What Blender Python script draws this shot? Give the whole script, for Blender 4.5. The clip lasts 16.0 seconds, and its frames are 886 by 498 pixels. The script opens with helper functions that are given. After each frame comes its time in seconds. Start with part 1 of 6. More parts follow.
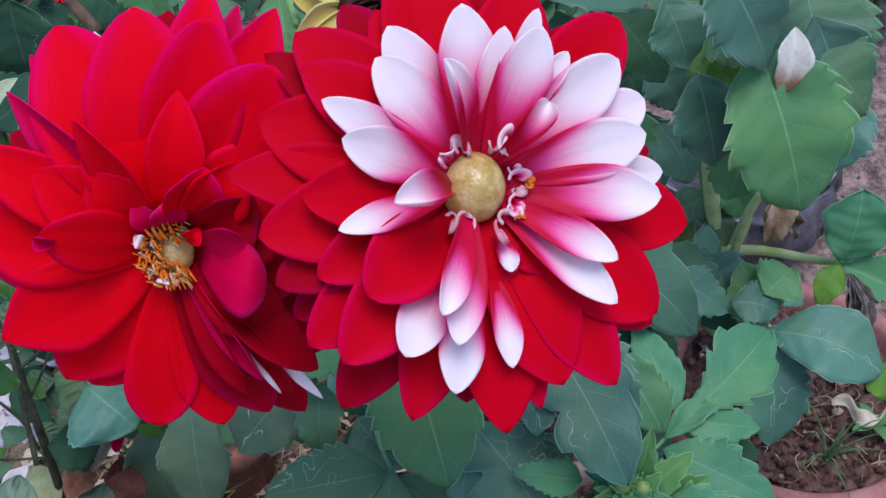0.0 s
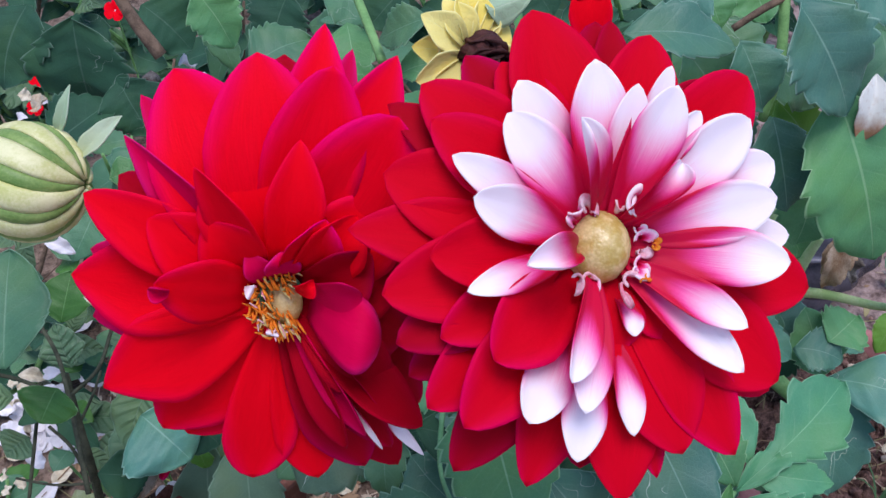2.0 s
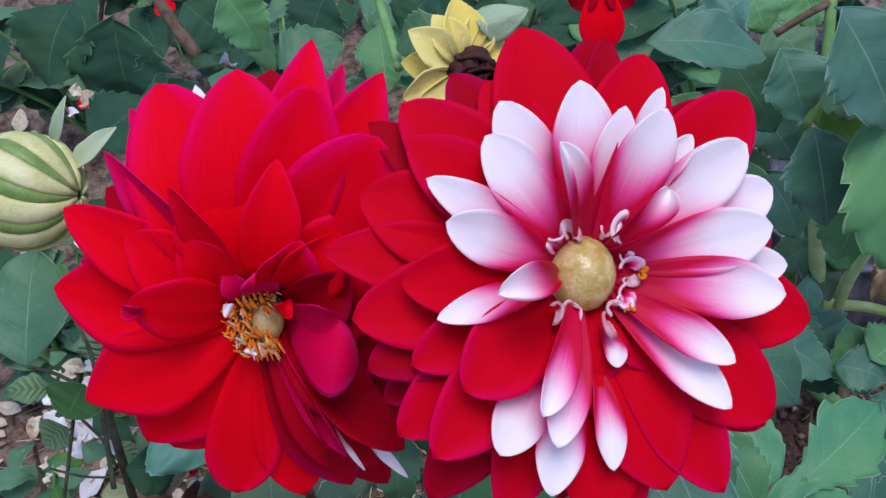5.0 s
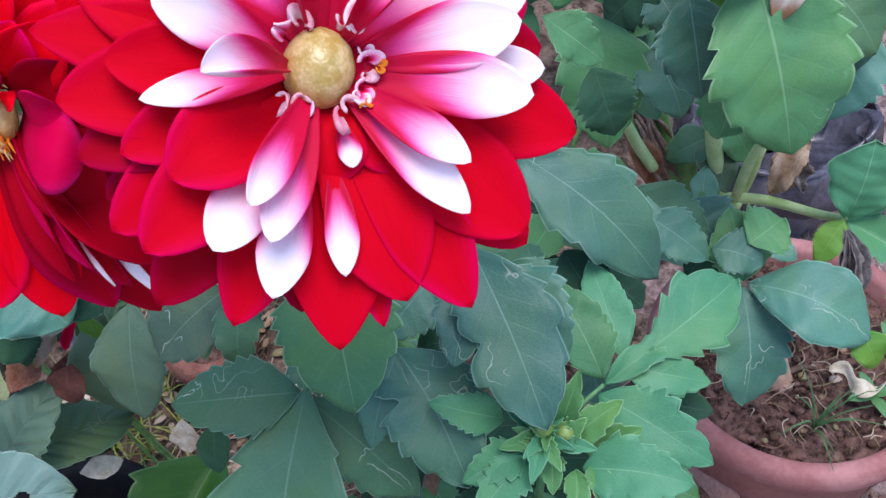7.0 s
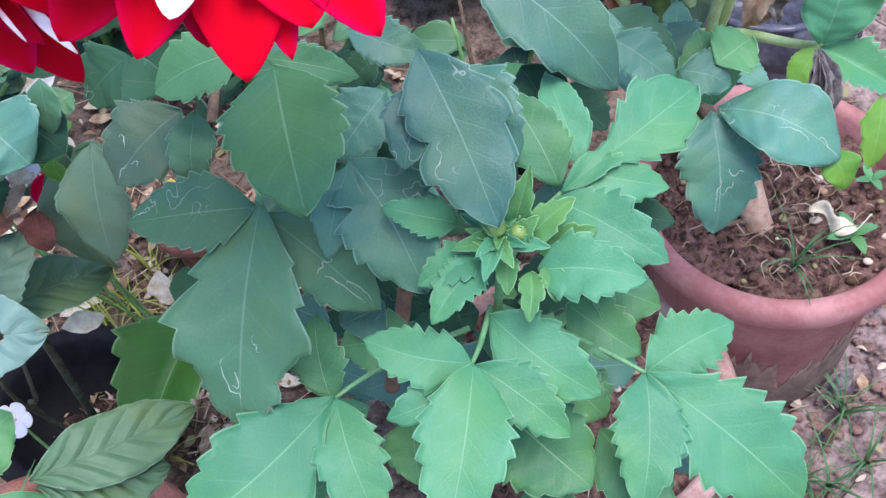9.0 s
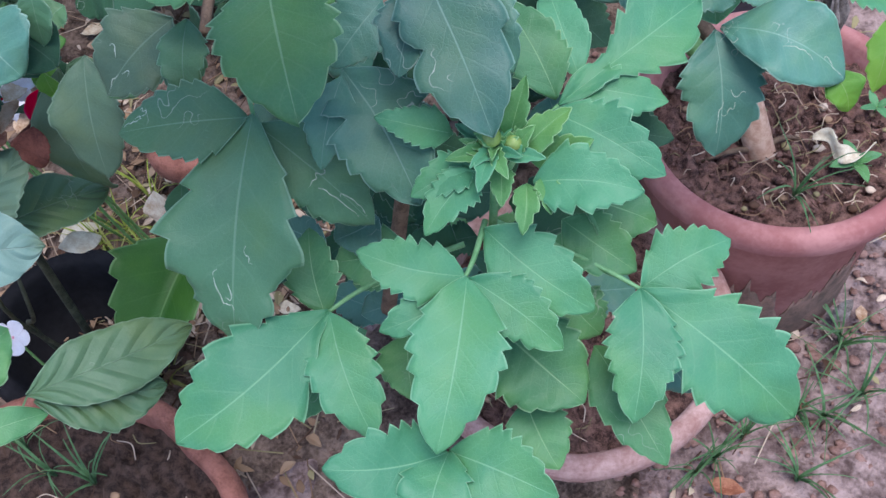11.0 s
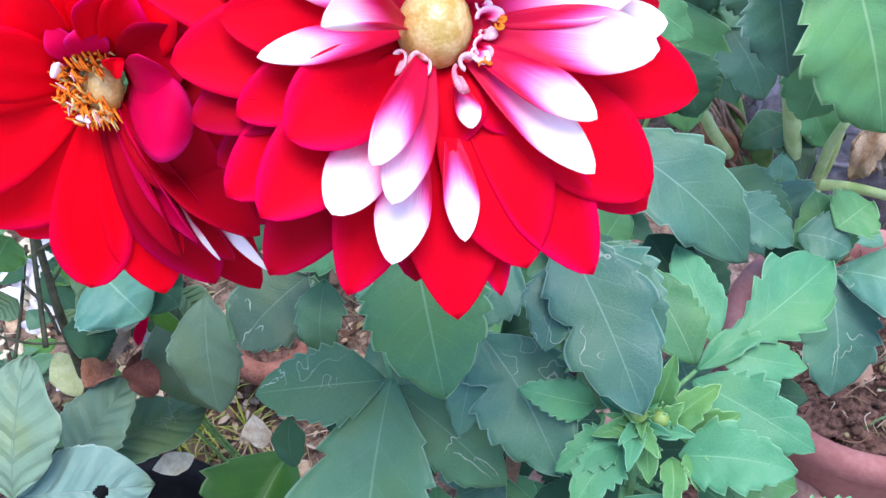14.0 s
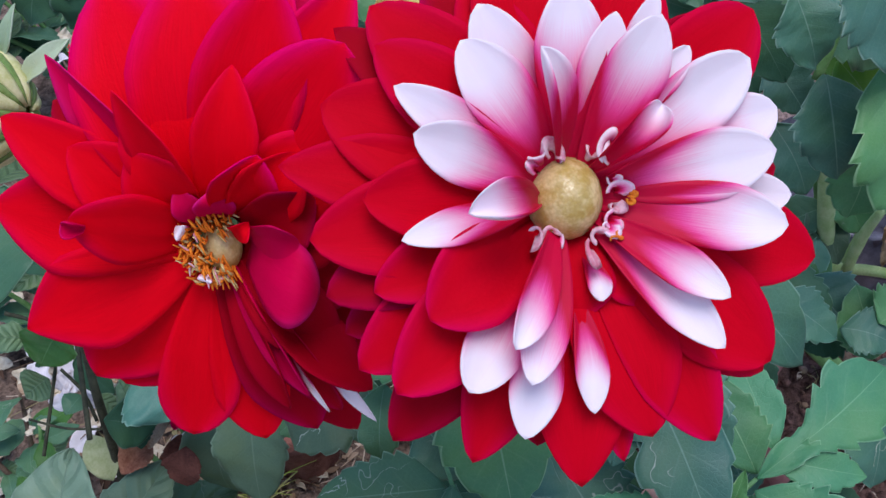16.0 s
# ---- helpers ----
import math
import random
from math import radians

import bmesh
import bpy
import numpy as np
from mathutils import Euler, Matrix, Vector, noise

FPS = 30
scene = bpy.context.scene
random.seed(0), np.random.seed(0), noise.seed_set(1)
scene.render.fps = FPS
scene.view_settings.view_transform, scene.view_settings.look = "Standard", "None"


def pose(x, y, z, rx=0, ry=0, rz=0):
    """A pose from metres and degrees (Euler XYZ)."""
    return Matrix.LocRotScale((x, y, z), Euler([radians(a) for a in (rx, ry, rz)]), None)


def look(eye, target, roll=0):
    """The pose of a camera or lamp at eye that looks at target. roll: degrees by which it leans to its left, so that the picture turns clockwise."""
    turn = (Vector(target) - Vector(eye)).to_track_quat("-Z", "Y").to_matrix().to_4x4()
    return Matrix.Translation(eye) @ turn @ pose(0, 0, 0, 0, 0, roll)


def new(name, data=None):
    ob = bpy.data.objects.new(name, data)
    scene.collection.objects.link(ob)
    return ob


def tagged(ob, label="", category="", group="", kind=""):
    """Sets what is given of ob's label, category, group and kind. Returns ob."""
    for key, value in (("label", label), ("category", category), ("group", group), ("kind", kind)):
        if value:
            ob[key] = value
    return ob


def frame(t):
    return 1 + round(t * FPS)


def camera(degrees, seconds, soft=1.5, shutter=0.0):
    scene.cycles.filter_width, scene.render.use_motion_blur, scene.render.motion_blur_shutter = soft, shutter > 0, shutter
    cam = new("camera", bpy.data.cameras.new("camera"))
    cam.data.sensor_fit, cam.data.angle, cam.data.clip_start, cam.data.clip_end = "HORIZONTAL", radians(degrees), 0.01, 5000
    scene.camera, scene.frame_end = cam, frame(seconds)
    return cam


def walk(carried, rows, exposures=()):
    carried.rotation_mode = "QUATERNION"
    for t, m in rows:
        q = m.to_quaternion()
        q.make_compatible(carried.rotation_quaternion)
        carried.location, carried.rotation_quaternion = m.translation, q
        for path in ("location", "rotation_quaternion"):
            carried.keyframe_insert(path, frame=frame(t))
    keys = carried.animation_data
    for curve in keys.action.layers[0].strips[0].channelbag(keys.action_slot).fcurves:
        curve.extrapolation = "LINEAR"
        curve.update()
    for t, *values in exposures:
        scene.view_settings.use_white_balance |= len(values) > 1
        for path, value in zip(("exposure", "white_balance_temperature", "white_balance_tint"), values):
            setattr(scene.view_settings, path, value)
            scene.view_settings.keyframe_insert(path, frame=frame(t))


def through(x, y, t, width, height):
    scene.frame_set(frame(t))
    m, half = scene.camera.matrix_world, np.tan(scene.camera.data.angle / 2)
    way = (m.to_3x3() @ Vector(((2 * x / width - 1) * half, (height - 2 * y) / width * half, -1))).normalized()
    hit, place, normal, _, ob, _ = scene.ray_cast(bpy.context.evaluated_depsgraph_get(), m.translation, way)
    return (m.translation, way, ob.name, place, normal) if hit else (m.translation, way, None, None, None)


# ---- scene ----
cam = camera(48.05, 16.0)
PATH = [
    (0, (0.1431, 0.2701, 1.2187), (0.0960, 0.6037, 0.8492), -4.93),
    (0.5, (0.1158, 0.2674, 1.2223), (0.0639, 0.6024, 0.8547), -3.72),
    (1, (0.1020, 0.2730, 1.2245), (0.0488, 0.6105, 0.8595), -3.51),
    (1.5, (0.1040, 0.2803, 1.2242), (0.0528, 0.6184, 0.8594), -3.69),
    (2, (0.0983, 0.2865, 1.2232), (0.0465, 0.6254, 0.8592), -3.61),
    (2.5, (0.1021, 0.2863, 1.2267), (0.0499, 0.6241, 0.8618), -3.42),
    (3, (0.1008, 0.2804, 1.2293), (0.0485, 0.6196, 0.8656), -3.35),
    (3.2, (0.0997, 0.2827, 1.2293), (0.0475, 0.6223, 0.8661), -3.41),
    (5.5, (0.1540, 0.3127, 1.2159), (0.0603, 0.6404, 0.8502), -6.67),
    (6, (0.1794, 0.3175, 1.1992), (0.0924, 0.6424, 0.8292), -4.85),
    (6.5, (0.1918, 0.3143, 1.1877), (0.1132, 0.6272, 0.8058), -4.13),
    (7, (0.2191, 0.2994, 1.1689), (0.1431, 0.6063, 0.7816), -4.67),
    (7.5, (0.2283, 0.2919, 1.1579), (0.1512, 0.5896, 0.7637), -4.86),
    (8, (0.2396, 0.2787, 1.1454), (0.1628, 0.5679, 0.7448), -5.73),
    (8.5, (0.2547, 0.2641, 1.1325), (0.1771, 0.5445, 0.7259), -7.09),
    (9, (0.2602, 0.2547, 1.1223), (0.1828, 0.5275, 0.7105), -8.02),
    (9.5, (0.2718, 0.2486, 1.1168), (0.1971, 0.5135, 0.6994), -7.77),
    (9.7, (0.2746, 0.2428, 1.1115), (0.2008, 0.5037, 0.6914), -8.01),
    (11.8, (0.2600, 0.2432, 1.1063), (0.1805, 0.4905, 0.6791), -8.55),
    (12, (0.2579, 0.2464, 1.1090), (0.1784, 0.4959, 0.6831), -8.31),
    (12.5, (0.2489, 0.2571, 1.1161), (0.1691, 0.5145, 0.6949), -7.94),
    (13, (0.2351, 0.2693, 1.1266), (0.1558, 0.5385, 0.7128), -7.90),
    (13.5, (0.2110, 0.2813, 1.1393), (0.1235, 0.5696, 0.7402), -8.28),
    (14, (0.1920, 0.2911, 1.1512), (0.0950, 0.5972, 0.7679), -8.19),
    (14.5, (0.1761, 0.2998, 1.1590), (0.0794, 0.6102, 0.7792), -7.64),
    (15, (0.1676, 0.3022, 1.1676), (0.0719, 0.6156, 0.7900), -7.34),
    (15.5, (0.1533, 0.3085, 1.1784), (0.0598, 0.6282, 0.8055), -6.96),
    (16, (0.1395, 0.3162, 1.1866), (0.0495, 0.6359, 0.8129), -6.36),
]
EXPOSURES = [(t, stops, 6020, 18.0) for t, stops in ((0.0, 0.36), (1.5, 0.60), (3.0, 0.54), (5.5, 0.36), (6.0, 0.42), (6.5, 0.06), (7.0, 0.85), (7.5, 1.06), (8.0, 1.13), (9.0, 1.37), (9.5, 1.34), (12.0, 0.93), (12.5, 1.09), (13.0, 1.32), (13.5, 1.48), (14.0, 1.43), (14.5, 1.05), (14.8, 0.66), (15.0, 0.26), (15.4, 0.14), (16.0, 0.38))]
walk(cam, [(t, look(eye, target, roll)) for t, eye, target, roll in PATH], EXPOSURES)

# ---- light: open shade under a bright sky ----
world = bpy.data.worlds.new("sky")
scene.world = world
world.use_nodes = True
_wt = world.node_tree
_sky = _wt.nodes.new("ShaderNodeTexSky")
_sky.sky_type = "NISHITA"
_sky.sun_disc = False
_sky.sun_elevation = radians(80)
_sky.sun_rotation = radians(130)
_wt.links.new(_sky.outputs[0], _wt.nodes["Background"].inputs[0])
_wt.nodes["Background"].inputs[1].default_value = 0.12
_sun = bpy.data.lights.new("sun", "SUN")
_sun.energy, _sun.angle, _sun.color = 1.6, radians(34), (1.0, 0.965, 0.92)
_sun_ob = new("sun", _sun)
_sun_ob.matrix_world = look((0.52, 0.15, 4.0), (0, 0.6, 0))


# ---- materials ----
class Nodes:
    """Short hand for node trees."""

    def __init__(self, name):
        self.mat = bpy.data.materials.new(name)
        self.mat.use_nodes = True
        self.tree = self.mat.node_tree
        self.bsdf = self.tree.nodes["Principled BSDF"]

    def put(self, socket, value):
        if isinstance(value, bpy.types.NodeSocket):
            self.tree.links.new(value, socket)
        else:
            socket.default_value = value

    def math(self, op, a, b=0.0, c=0.0, clamp=False):
        n = self.tree.nodes.new("ShaderNodeMath")
        n.operation, n.use_clamp = op, clamp
        for s, v in zip(n.inputs, (a, b, c)):
            self.put(s, v)
        return n.outputs[0]

    def mix(self, f, a, b, how="MIX"):
        n = self.tree.nodes.new("ShaderNodeMix")
        n.data_type, n.blend_type = "RGBA", how
        self.put(n.inputs[0], f)
        self.put(n.inputs[6], a if isinstance(a, bpy.types.NodeSocket) else (*a, 1))
        self.put(n.inputs[7], b if isinstance(b, bpy.types.NodeSocket) else (*b, 1))
        return n.outputs[2]

    def ramp(self, f, *stops):
        n = self.tree.nodes.new("ShaderNodeMapRange")
        n.interpolation_type = "SMOOTHSTEP"
        for s, v in zip(n.inputs, (f, *stops)):
            self.put(s, v)
        return n.outputs[0]

    def noise(self, scale, vec=None, detail=4.0, rough=0.55, stretch=None):
        n = self.tree.nodes.new("ShaderNodeTexNoise")
        n.inputs["Scale"].default_value, n.inputs["Detail"].default_value, n.inputs["Roughness"].default_value = scale, detail, rough
        vec = vec or self.coords()
        if stretch:
            m = self.tree.nodes.new("ShaderNodeMapping")
            m.inputs["Scale"].default_value = stretch
            self.tree.links.new(vec, m.inputs[0])
            vec = m.outputs[0]
        self.tree.links.new(vec, n.inputs["Vector"])
        return n.outputs[0]

    def voronoi(self, scale, vec=None, feature="F1"):
        n = self.tree.nodes.new("ShaderNodeTexVoronoi")
        n.feature = feature
        n.inputs["Scale"].default_value = scale
        self.tree.links.new(vec or self.coords(), n.inputs["Vector"])
        return n.outputs[0]

    def coords(self):
        return self.tree.nodes.new("ShaderNodeNewGeometry").outputs["Position"]

    def uv(self):
        n = self.tree.nodes.new("ShaderNodeUVMap")
        x = self.tree.nodes.new("ShaderNodeSeparateXYZ")
        self.tree.links.new(n.outputs[0], x.inputs[0])
        return n.outputs[0], x.outputs[0], x.outputs[1]

    def random(self):
        return self.tree.nodes.new("ShaderNodeObjectInfo").outputs["Random"]

    def bump(self, height, strength=0.3, distance=0.001):
        n = self.tree.nodes.new("ShaderNodeBump")
        n.inputs["Strength"].default_value, n.inputs["Distance"].default_value = strength, distance
        self.put(n.inputs["Height"], height)
        self.tree.links.new(n.outputs[0], self.bsdf.inputs["Normal"])

    def done(self, colour, rough=0.6, spec=0.5, glow=None, sheen=0.0, through=0.0):
        self.put(self.bsdf.inputs["Base Color"], colour if isinstance(colour, bpy.types.NodeSocket) else (*colour, 1))
        self.put(self.bsdf.inputs["Roughness"], rough)
        self.bsdf.inputs["Specular IOR Level"].default_value = spec
        if sheen:
            self.bsdf.inputs["Sheen Weight"].default_value = sheen
        if through:
            # thin blades pass some light
            t = self.tree.nodes.new("ShaderNodeBsdfTranslucent")
            self.put(t.inputs[0], colour if isinstance(colour, bpy.types.NodeSocket) else (*colour, 1))
            m = self.tree.nodes.new("ShaderNodeMixShader")
            m.inputs[0].default_value = through
            out = self.tree.nodes["Material Output"]
            self.tree.links.new(self.bsdf.outputs[0], m.inputs[1])
            self.tree.links.new(t.outputs[0], m.inputs[2])
            self.tree.links.new(m.outputs[0], out.inputs[0])
        return self.mat


def red_petal(name, base, edge, rough=0.6):
    n = Nodes(name)
    uv, u, v = n.uv()
    au = n.math("ABSOLUTE", u)
    r = n.random()
    streak = n.noise(6.0, uv, 3.0, 0.6, (9, 1.0, 1))
    rim = n.ramp(n.math("ADD", n.math("MULTIPLY", n.math("MULTIPLY", au, au), 0.5), n.math("MULTIPLY", v, 0.75)), 0.62, 1.25, 0.0, 1.0)
    col = n.mix(n.math("MULTIPLY", rim, n.math("ADD", n.math("MULTIPLY", r, 0.9), 0.1)), base, edge)
    col = n.mix(n.ramp(streak, 0.35, 0.75, 0.0, 0.30), col, (base[0] * 0.66, 0.0, 0.003))
    n.bump(n.math("ADD", streak, n.noise(900.0, None, 2.0)), 0.25, 0.0008)
    return n.done(col, rough, 0.05, through=0.15)


def white_petal(name, reach=0.0):
    n = Nodes(name)
    uv, u, v = n.uv()
    r = n.random()
    streak = n.noise(5.0, uv, 3.0, 0.6, (11, 0.6, 1))
    fade = n.math("ADD", v, n.math("MULTIPLY", n.math("SUBTRACT", streak, 0.5), 0.24))
    fade = n.math("ADD", fade, n.math("MULTIPLY", n.math("SUBTRACT", r, 0.5), 0.16))
    edge = n.math("MULTIPLY", n.math("POWER", n.math("ABSOLUTE", u), 3.0), n.math("MULTIPLY", n.math("SUBTRACT", 1.0, v), 0.72))
    fade = n.math("SUBTRACT", fade, edge)
    crimson, pink, white = (0.60, 0.0, 0.04), (0.88, 0.06, 0.32), (0.98, 0.87, 0.92)
    col = n.mix(n.ramp(fade, 0.22 + reach, 0.46 + reach, 0.0, 1.0), crimson, pink)
    col = n.mix(n.ramp(fade, 0.35 + reach, 0.80 + reach, 0.0, 1.0), col, white)
    vein = n.noise(4.0, uv, 2.0, 0.5, (16, 0.4, 1))
    col = n.mix(n.math("MULTIPLY", n.ramp(vein, 0.55, 0.8, 0.0, 0.22), n.ramp(fade, 0.5, 0.75, 0.0, 1.0)), col, (0.90, 0.50, 0.68))
    n.bump(n.math("ADD", streak, vein), 0.2, 0.0008)
    return n.done(col, 0.5, 0.2, through=0.06)


def leaf_mat(name, dark, light, rib, rough=0.46, mines=0.0, through=0.12, spec=0.5, quilt=0.0):
    n = Nodes(name)
    uv, u, v = n.uv()
    au = n.math("ABSOLUTE", u)
    r = n.random()
    blotch = n.noise(45.0, None, 5.0, 0.6)
    fine = n.noise(420.0, None, 4.0, 0.6)
    col = n.mix(n.ramp(n.math("ADD", n.math("MULTIPLY", blotch, 0.7), n.math("MULTIPLY", r, 0.5)), 0.3, 0.85, 0.0, 1.0), dark, light)
    # broad yellower areas imitate the uneven sky reflection across a blade
    drift = n.ramp(n.noise(17.0, None, 3.0, 0.5), 0.42, 0.68, 0.0, 0.55)
    col = n.mix(drift, col, (light[0] * 1.15, light[1] * 0.95, light[2] * 0.55))
    # side veins run forward from the midrib
    side = n.math("ABSOLUTE", n.math("SUBTRACT", n.math("FRACT", n.math("SUBTRACT", n.math("MULTIPLY", v, 6.0), n.math("MULTIPLY", au, 1.6))), 0.5))
    swell = n.ramp(side, 0.0, 0.34, 0.0, 1.0)
    side = n.math("MULTIPLY", n.ramp(side, 0.0, 0.07, 1.0, 0.0), n.ramp(au, 0.2, 1.0, 1.0, 0.2))
    mid = n.ramp(n.math("ADD", au, n.math("MULTIPLY", v, 0.012)), 0.012, 0.036, 1.0, 0.0)
    col = n.mix(n.math("MULTIPLY", side, 0.10), col, rib)
    col = n.mix(n.math("MULTIPLY", mid, 0.6), col, rib)
    col = n.mix(n.ramp(fine, 0.62, 0.8, 0.0, 0.25), col, rib)
    # pale margin: the bright glint on the blade's edge, painted in
    col = n.mix(n.ramp(au, 0.955, 0.99, 0.0, 0.6), col, tuple(min(1.0, 1.15 * c + 0.05) for c in rib))
    if mines:
        # pale winding trails eaten by grubs
        w = n.noise(75.0, None, 1.0, 0.4)
        trail = n.ramp(n.math("ABSOLUTE", n.math("SUBTRACT", w, 0.5)), 0.0, 0.012, 1.0, 0.0)
        where = n.ramp(n.noise(16.0, None, 2.0), 0.60, 0.68, 0.0, mines)
        col = n.mix(n.math("MULTIPLY", trail, where), col, (0.55, 0.6, 0.5))
    net = n.ramp(n.voronoi(330.0, None, "DISTANCE_TO_EDGE"), 0.0, 0.12, 1.0, 0.0)
    col = n.mix(n.math("MULTIPLY", net, 0.06), col, rib)
    height = n.math("SUBTRACT", n.math("ADD", n.math("MULTIPLY", fine, 0.25), n.math("MULTIPLY", net, -0.04 if quilt else -0.22)), n.math("ADD", n.math("MULTIPLY", side, 0.28), n.math("MULTIPLY", mid, 0.8)))
    if quilt:
        height = n.math("ADD", height, n.math("MULTIPLY", n.math("MULTIPLY", swell, quilt), n.ramp(au, 0.0, 0.9, 1.0, 0.3)))
    grain = n.noise(1500.0, None, 2.0, 0.6)
    col = n.mix(n.ramp(grain, 0.45, 0.75, 0.0, 0.22), col, dark)
    dust = n.ramp(n.noise(700.0, None, 3.0, 0.7), 0.70, 0.78, 0.0, 0.35)
    col = n.mix(dust, col, (0.42, 0.48, 0.42))
    n.bump(height, 0.6 if quilt else 0.36, 0.0030 if quilt else 0.0012)
    return n.done(col, n.math("ADD", rough - 0.06, n.math("MULTIPLY", n.noise(28.0, None, 3.0, 0.6), 0.28)), spec, through=through)


def plain_mat(name, a, b, scale, rough=0.8, bump=0.4, dist=0.002, fine=None, spec=0.3):
    n = Nodes(name)
    big = n.noise(scale, None, 6.0, 0.62)
    small = n.noise(fine or scale * 9, None, 4.0, 0.6)
    col = n.mix(n.ramp(n.math("ADD", n.math("MULTIPLY", big, 0.7), n.math("MULTIPLY", small, 0.3)), 0.35, 0.65, 0.0, 1.0), a, b)
    n.bump(n.math("ADD", big, small), bump, dist)
    return n.done(col, rough, spec)


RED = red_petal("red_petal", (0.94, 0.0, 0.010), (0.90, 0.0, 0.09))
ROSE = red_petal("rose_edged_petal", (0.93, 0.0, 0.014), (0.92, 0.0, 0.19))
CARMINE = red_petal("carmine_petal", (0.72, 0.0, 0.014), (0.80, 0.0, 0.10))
# darker copy of the red petal, with shade put into its colour
SHADED_RED = red_petal("shaded_red_petal", (0.46, 0.0, 0.012), (0.55, 0.0, 0.085))
MAGENTA = red_petal("magenta_petal", (0.74, 0.0, 0.07), (0.80, 0.02, 0.30))
WHITE = white_petal("white_petal", -0.05)
WHITE_MID = white_petal("white_petal_mid", -0.01)
WHITE_DEEP = white_petal("white_petal_deep", 0.11)
PALE = white_petal("pale_petal", -0.35)
GREEN = leaf_mat("leaf_green", (0.060, 0.205, 0.080), (0.098, 0.300, 0.112), (0.28, 0.48, 0.24), mines=0.4)
YOUNG = leaf_mat("leaf_young", (0.056, 0.240, 0.116), (0.088, 0.315, 0.150), (0.25, 0.50, 0.28))
SPROUT = leaf_mat("leaf_sprouting", (0.085, 0.270, 0.085), (0.135, 0.360, 0.115), (0.36, 0.60, 0.28), through=0.2)
BLUE = leaf_mat("leaf_blue_green", (0.044, 0.150, 0.104), (0.068, 0.215, 0.145), (0.24, 0.40, 0.30), mines=0.7, spec=0.65)
# lighter copy of the blue-green leaf, with sky sheen put into the colour
BLUE_LIT = leaf_mat("leaf_blue_green_lit", (0.080, 0.245, 0.178), (0.115, 0.33, 0.23), (0.30, 0.50, 0.37), mines=0.7, spec=0.65)
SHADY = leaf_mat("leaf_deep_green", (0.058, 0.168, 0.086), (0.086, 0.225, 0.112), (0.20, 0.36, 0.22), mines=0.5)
# dark green leaf; its tone also deepens the shade inside and behind the foliage
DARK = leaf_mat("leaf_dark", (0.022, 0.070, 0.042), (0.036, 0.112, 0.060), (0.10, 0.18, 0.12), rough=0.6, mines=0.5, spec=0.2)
GREY = leaf_mat("leaf_grey_green", (0.08, 0.17, 0.080), (0.13, 0.24, 0.115), (0.20, 0.31, 0.18), mines=0.3, quilt=1.3)
SILVER = leaf_mat("leaf_silver_green", (0.14, 0.28, 0.225), (0.23, 0.375, 0.30), (0.34, 0.47, 0.39), quilt=1.2)
SAGE = leaf_mat("leaf_sage", (0.13, 0.24, 0.15), (0.20, 0.32, 0.205), (0.22, 0.34, 0.23), quilt=1.5)
DULL = leaf_mat("leaf_dull_green", (0.070, 0.140, 0.080), (0.11, 0.20, 0.115), (0.20, 0.31, 0.2), mines=0.4)
SCAR = plain_mat("grub_scar", (0.26, 0.36, 0.26), (0.48, 0.55, 0.44), 200.0, rough=0.6, bump=0.1)
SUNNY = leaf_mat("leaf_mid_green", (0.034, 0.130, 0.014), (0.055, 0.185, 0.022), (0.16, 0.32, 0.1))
LIME = leaf_mat("leaf_lime", (0.12, 0.36, 0.04), (0.2, 0.45, 0.06), (0.4, 0.55, 0.2), through=0.4)
YELLOW = leaf_mat("sepal_yellow", (0.88, 0.70, 0.10), (0.95, 0.84, 0.28), (0.85, 0.78, 0.35))
DRY = plain_mat("dry_leaf", (0.30, 0.17, 0.09), (0.62, 0.48, 0.34), 60.0)
PARCH = plain_mat("parched_leaf", (0.56, 0.40, 0.24), (0.82, 0.73, 0.56), 70.0)
RUST = plain_mat("rusty_leaf", (0.22, 0.075, 0.040), (0.44, 0.21, 0.12), 60.0)
MAROON = plain_mat("maroon_leaf", (0.075, 0.022, 0.015), (0.19, 0.070, 0.048), 60.0)
OLIVE = plain_mat("yellowed_leaf", (0.28, 0.34, 0.14), (0.44, 0.48, 0.27), 50.0)
FIBRE = plain_mat("dry_fibre", (0.15, 0.090, 0.070), (0.36, 0.25, 0.20), 120.0)
HUSKY = plain_mat("grey_dry_leaf", (0.07, 0.06, 0.055), (0.28, 0.25, 0.23), 140.0)
HUSK = plain_mat("dark_husk", (0.03, 0.008, 0.008), (0.10, 0.03, 0.025), 160.0, rough=0.6)
PALE_STEM = plain_mat("pale_stem", (0.36, 0.54, 0.20), (0.54, 0.68, 0.34), 70.0, rough=0.5, bump=0.2)
STEM = plain_mat("green_stem", (0.12, 0.27, 0.08), (0.22, 0.42, 0.14), 70.0, rough=0.5, bump=0.2)
PETIOLE = plain_mat("leaf_stalk", (0.10, 0.26, 0.10), (0.19, 0.40, 0.18), 70.0, rough=0.5, bump=0.2)
TWIG = plain_mat("dark_twig", (0.024, 0.028, 0.016), (0.085, 0.090, 0.052), 90.0)
BARK = plain_mat("brown_stem", (0.09, 0.06, 0.04), (0.22, 0.15, 0.10), 90.0)
SOIL = plain_mat("pot_soil", (0.034, 0.017, 0.014), (0.36, 0.205, 0.165), 85.0, rough=0.95, bump=0.8, dist=0.006)
LOAM = plain_mat("dark_loam", (0.022, 0.013, 0.010), (0.15, 0.095, 0.072), 90.0, rough=0.95, bump=0.8, dist=0.006)
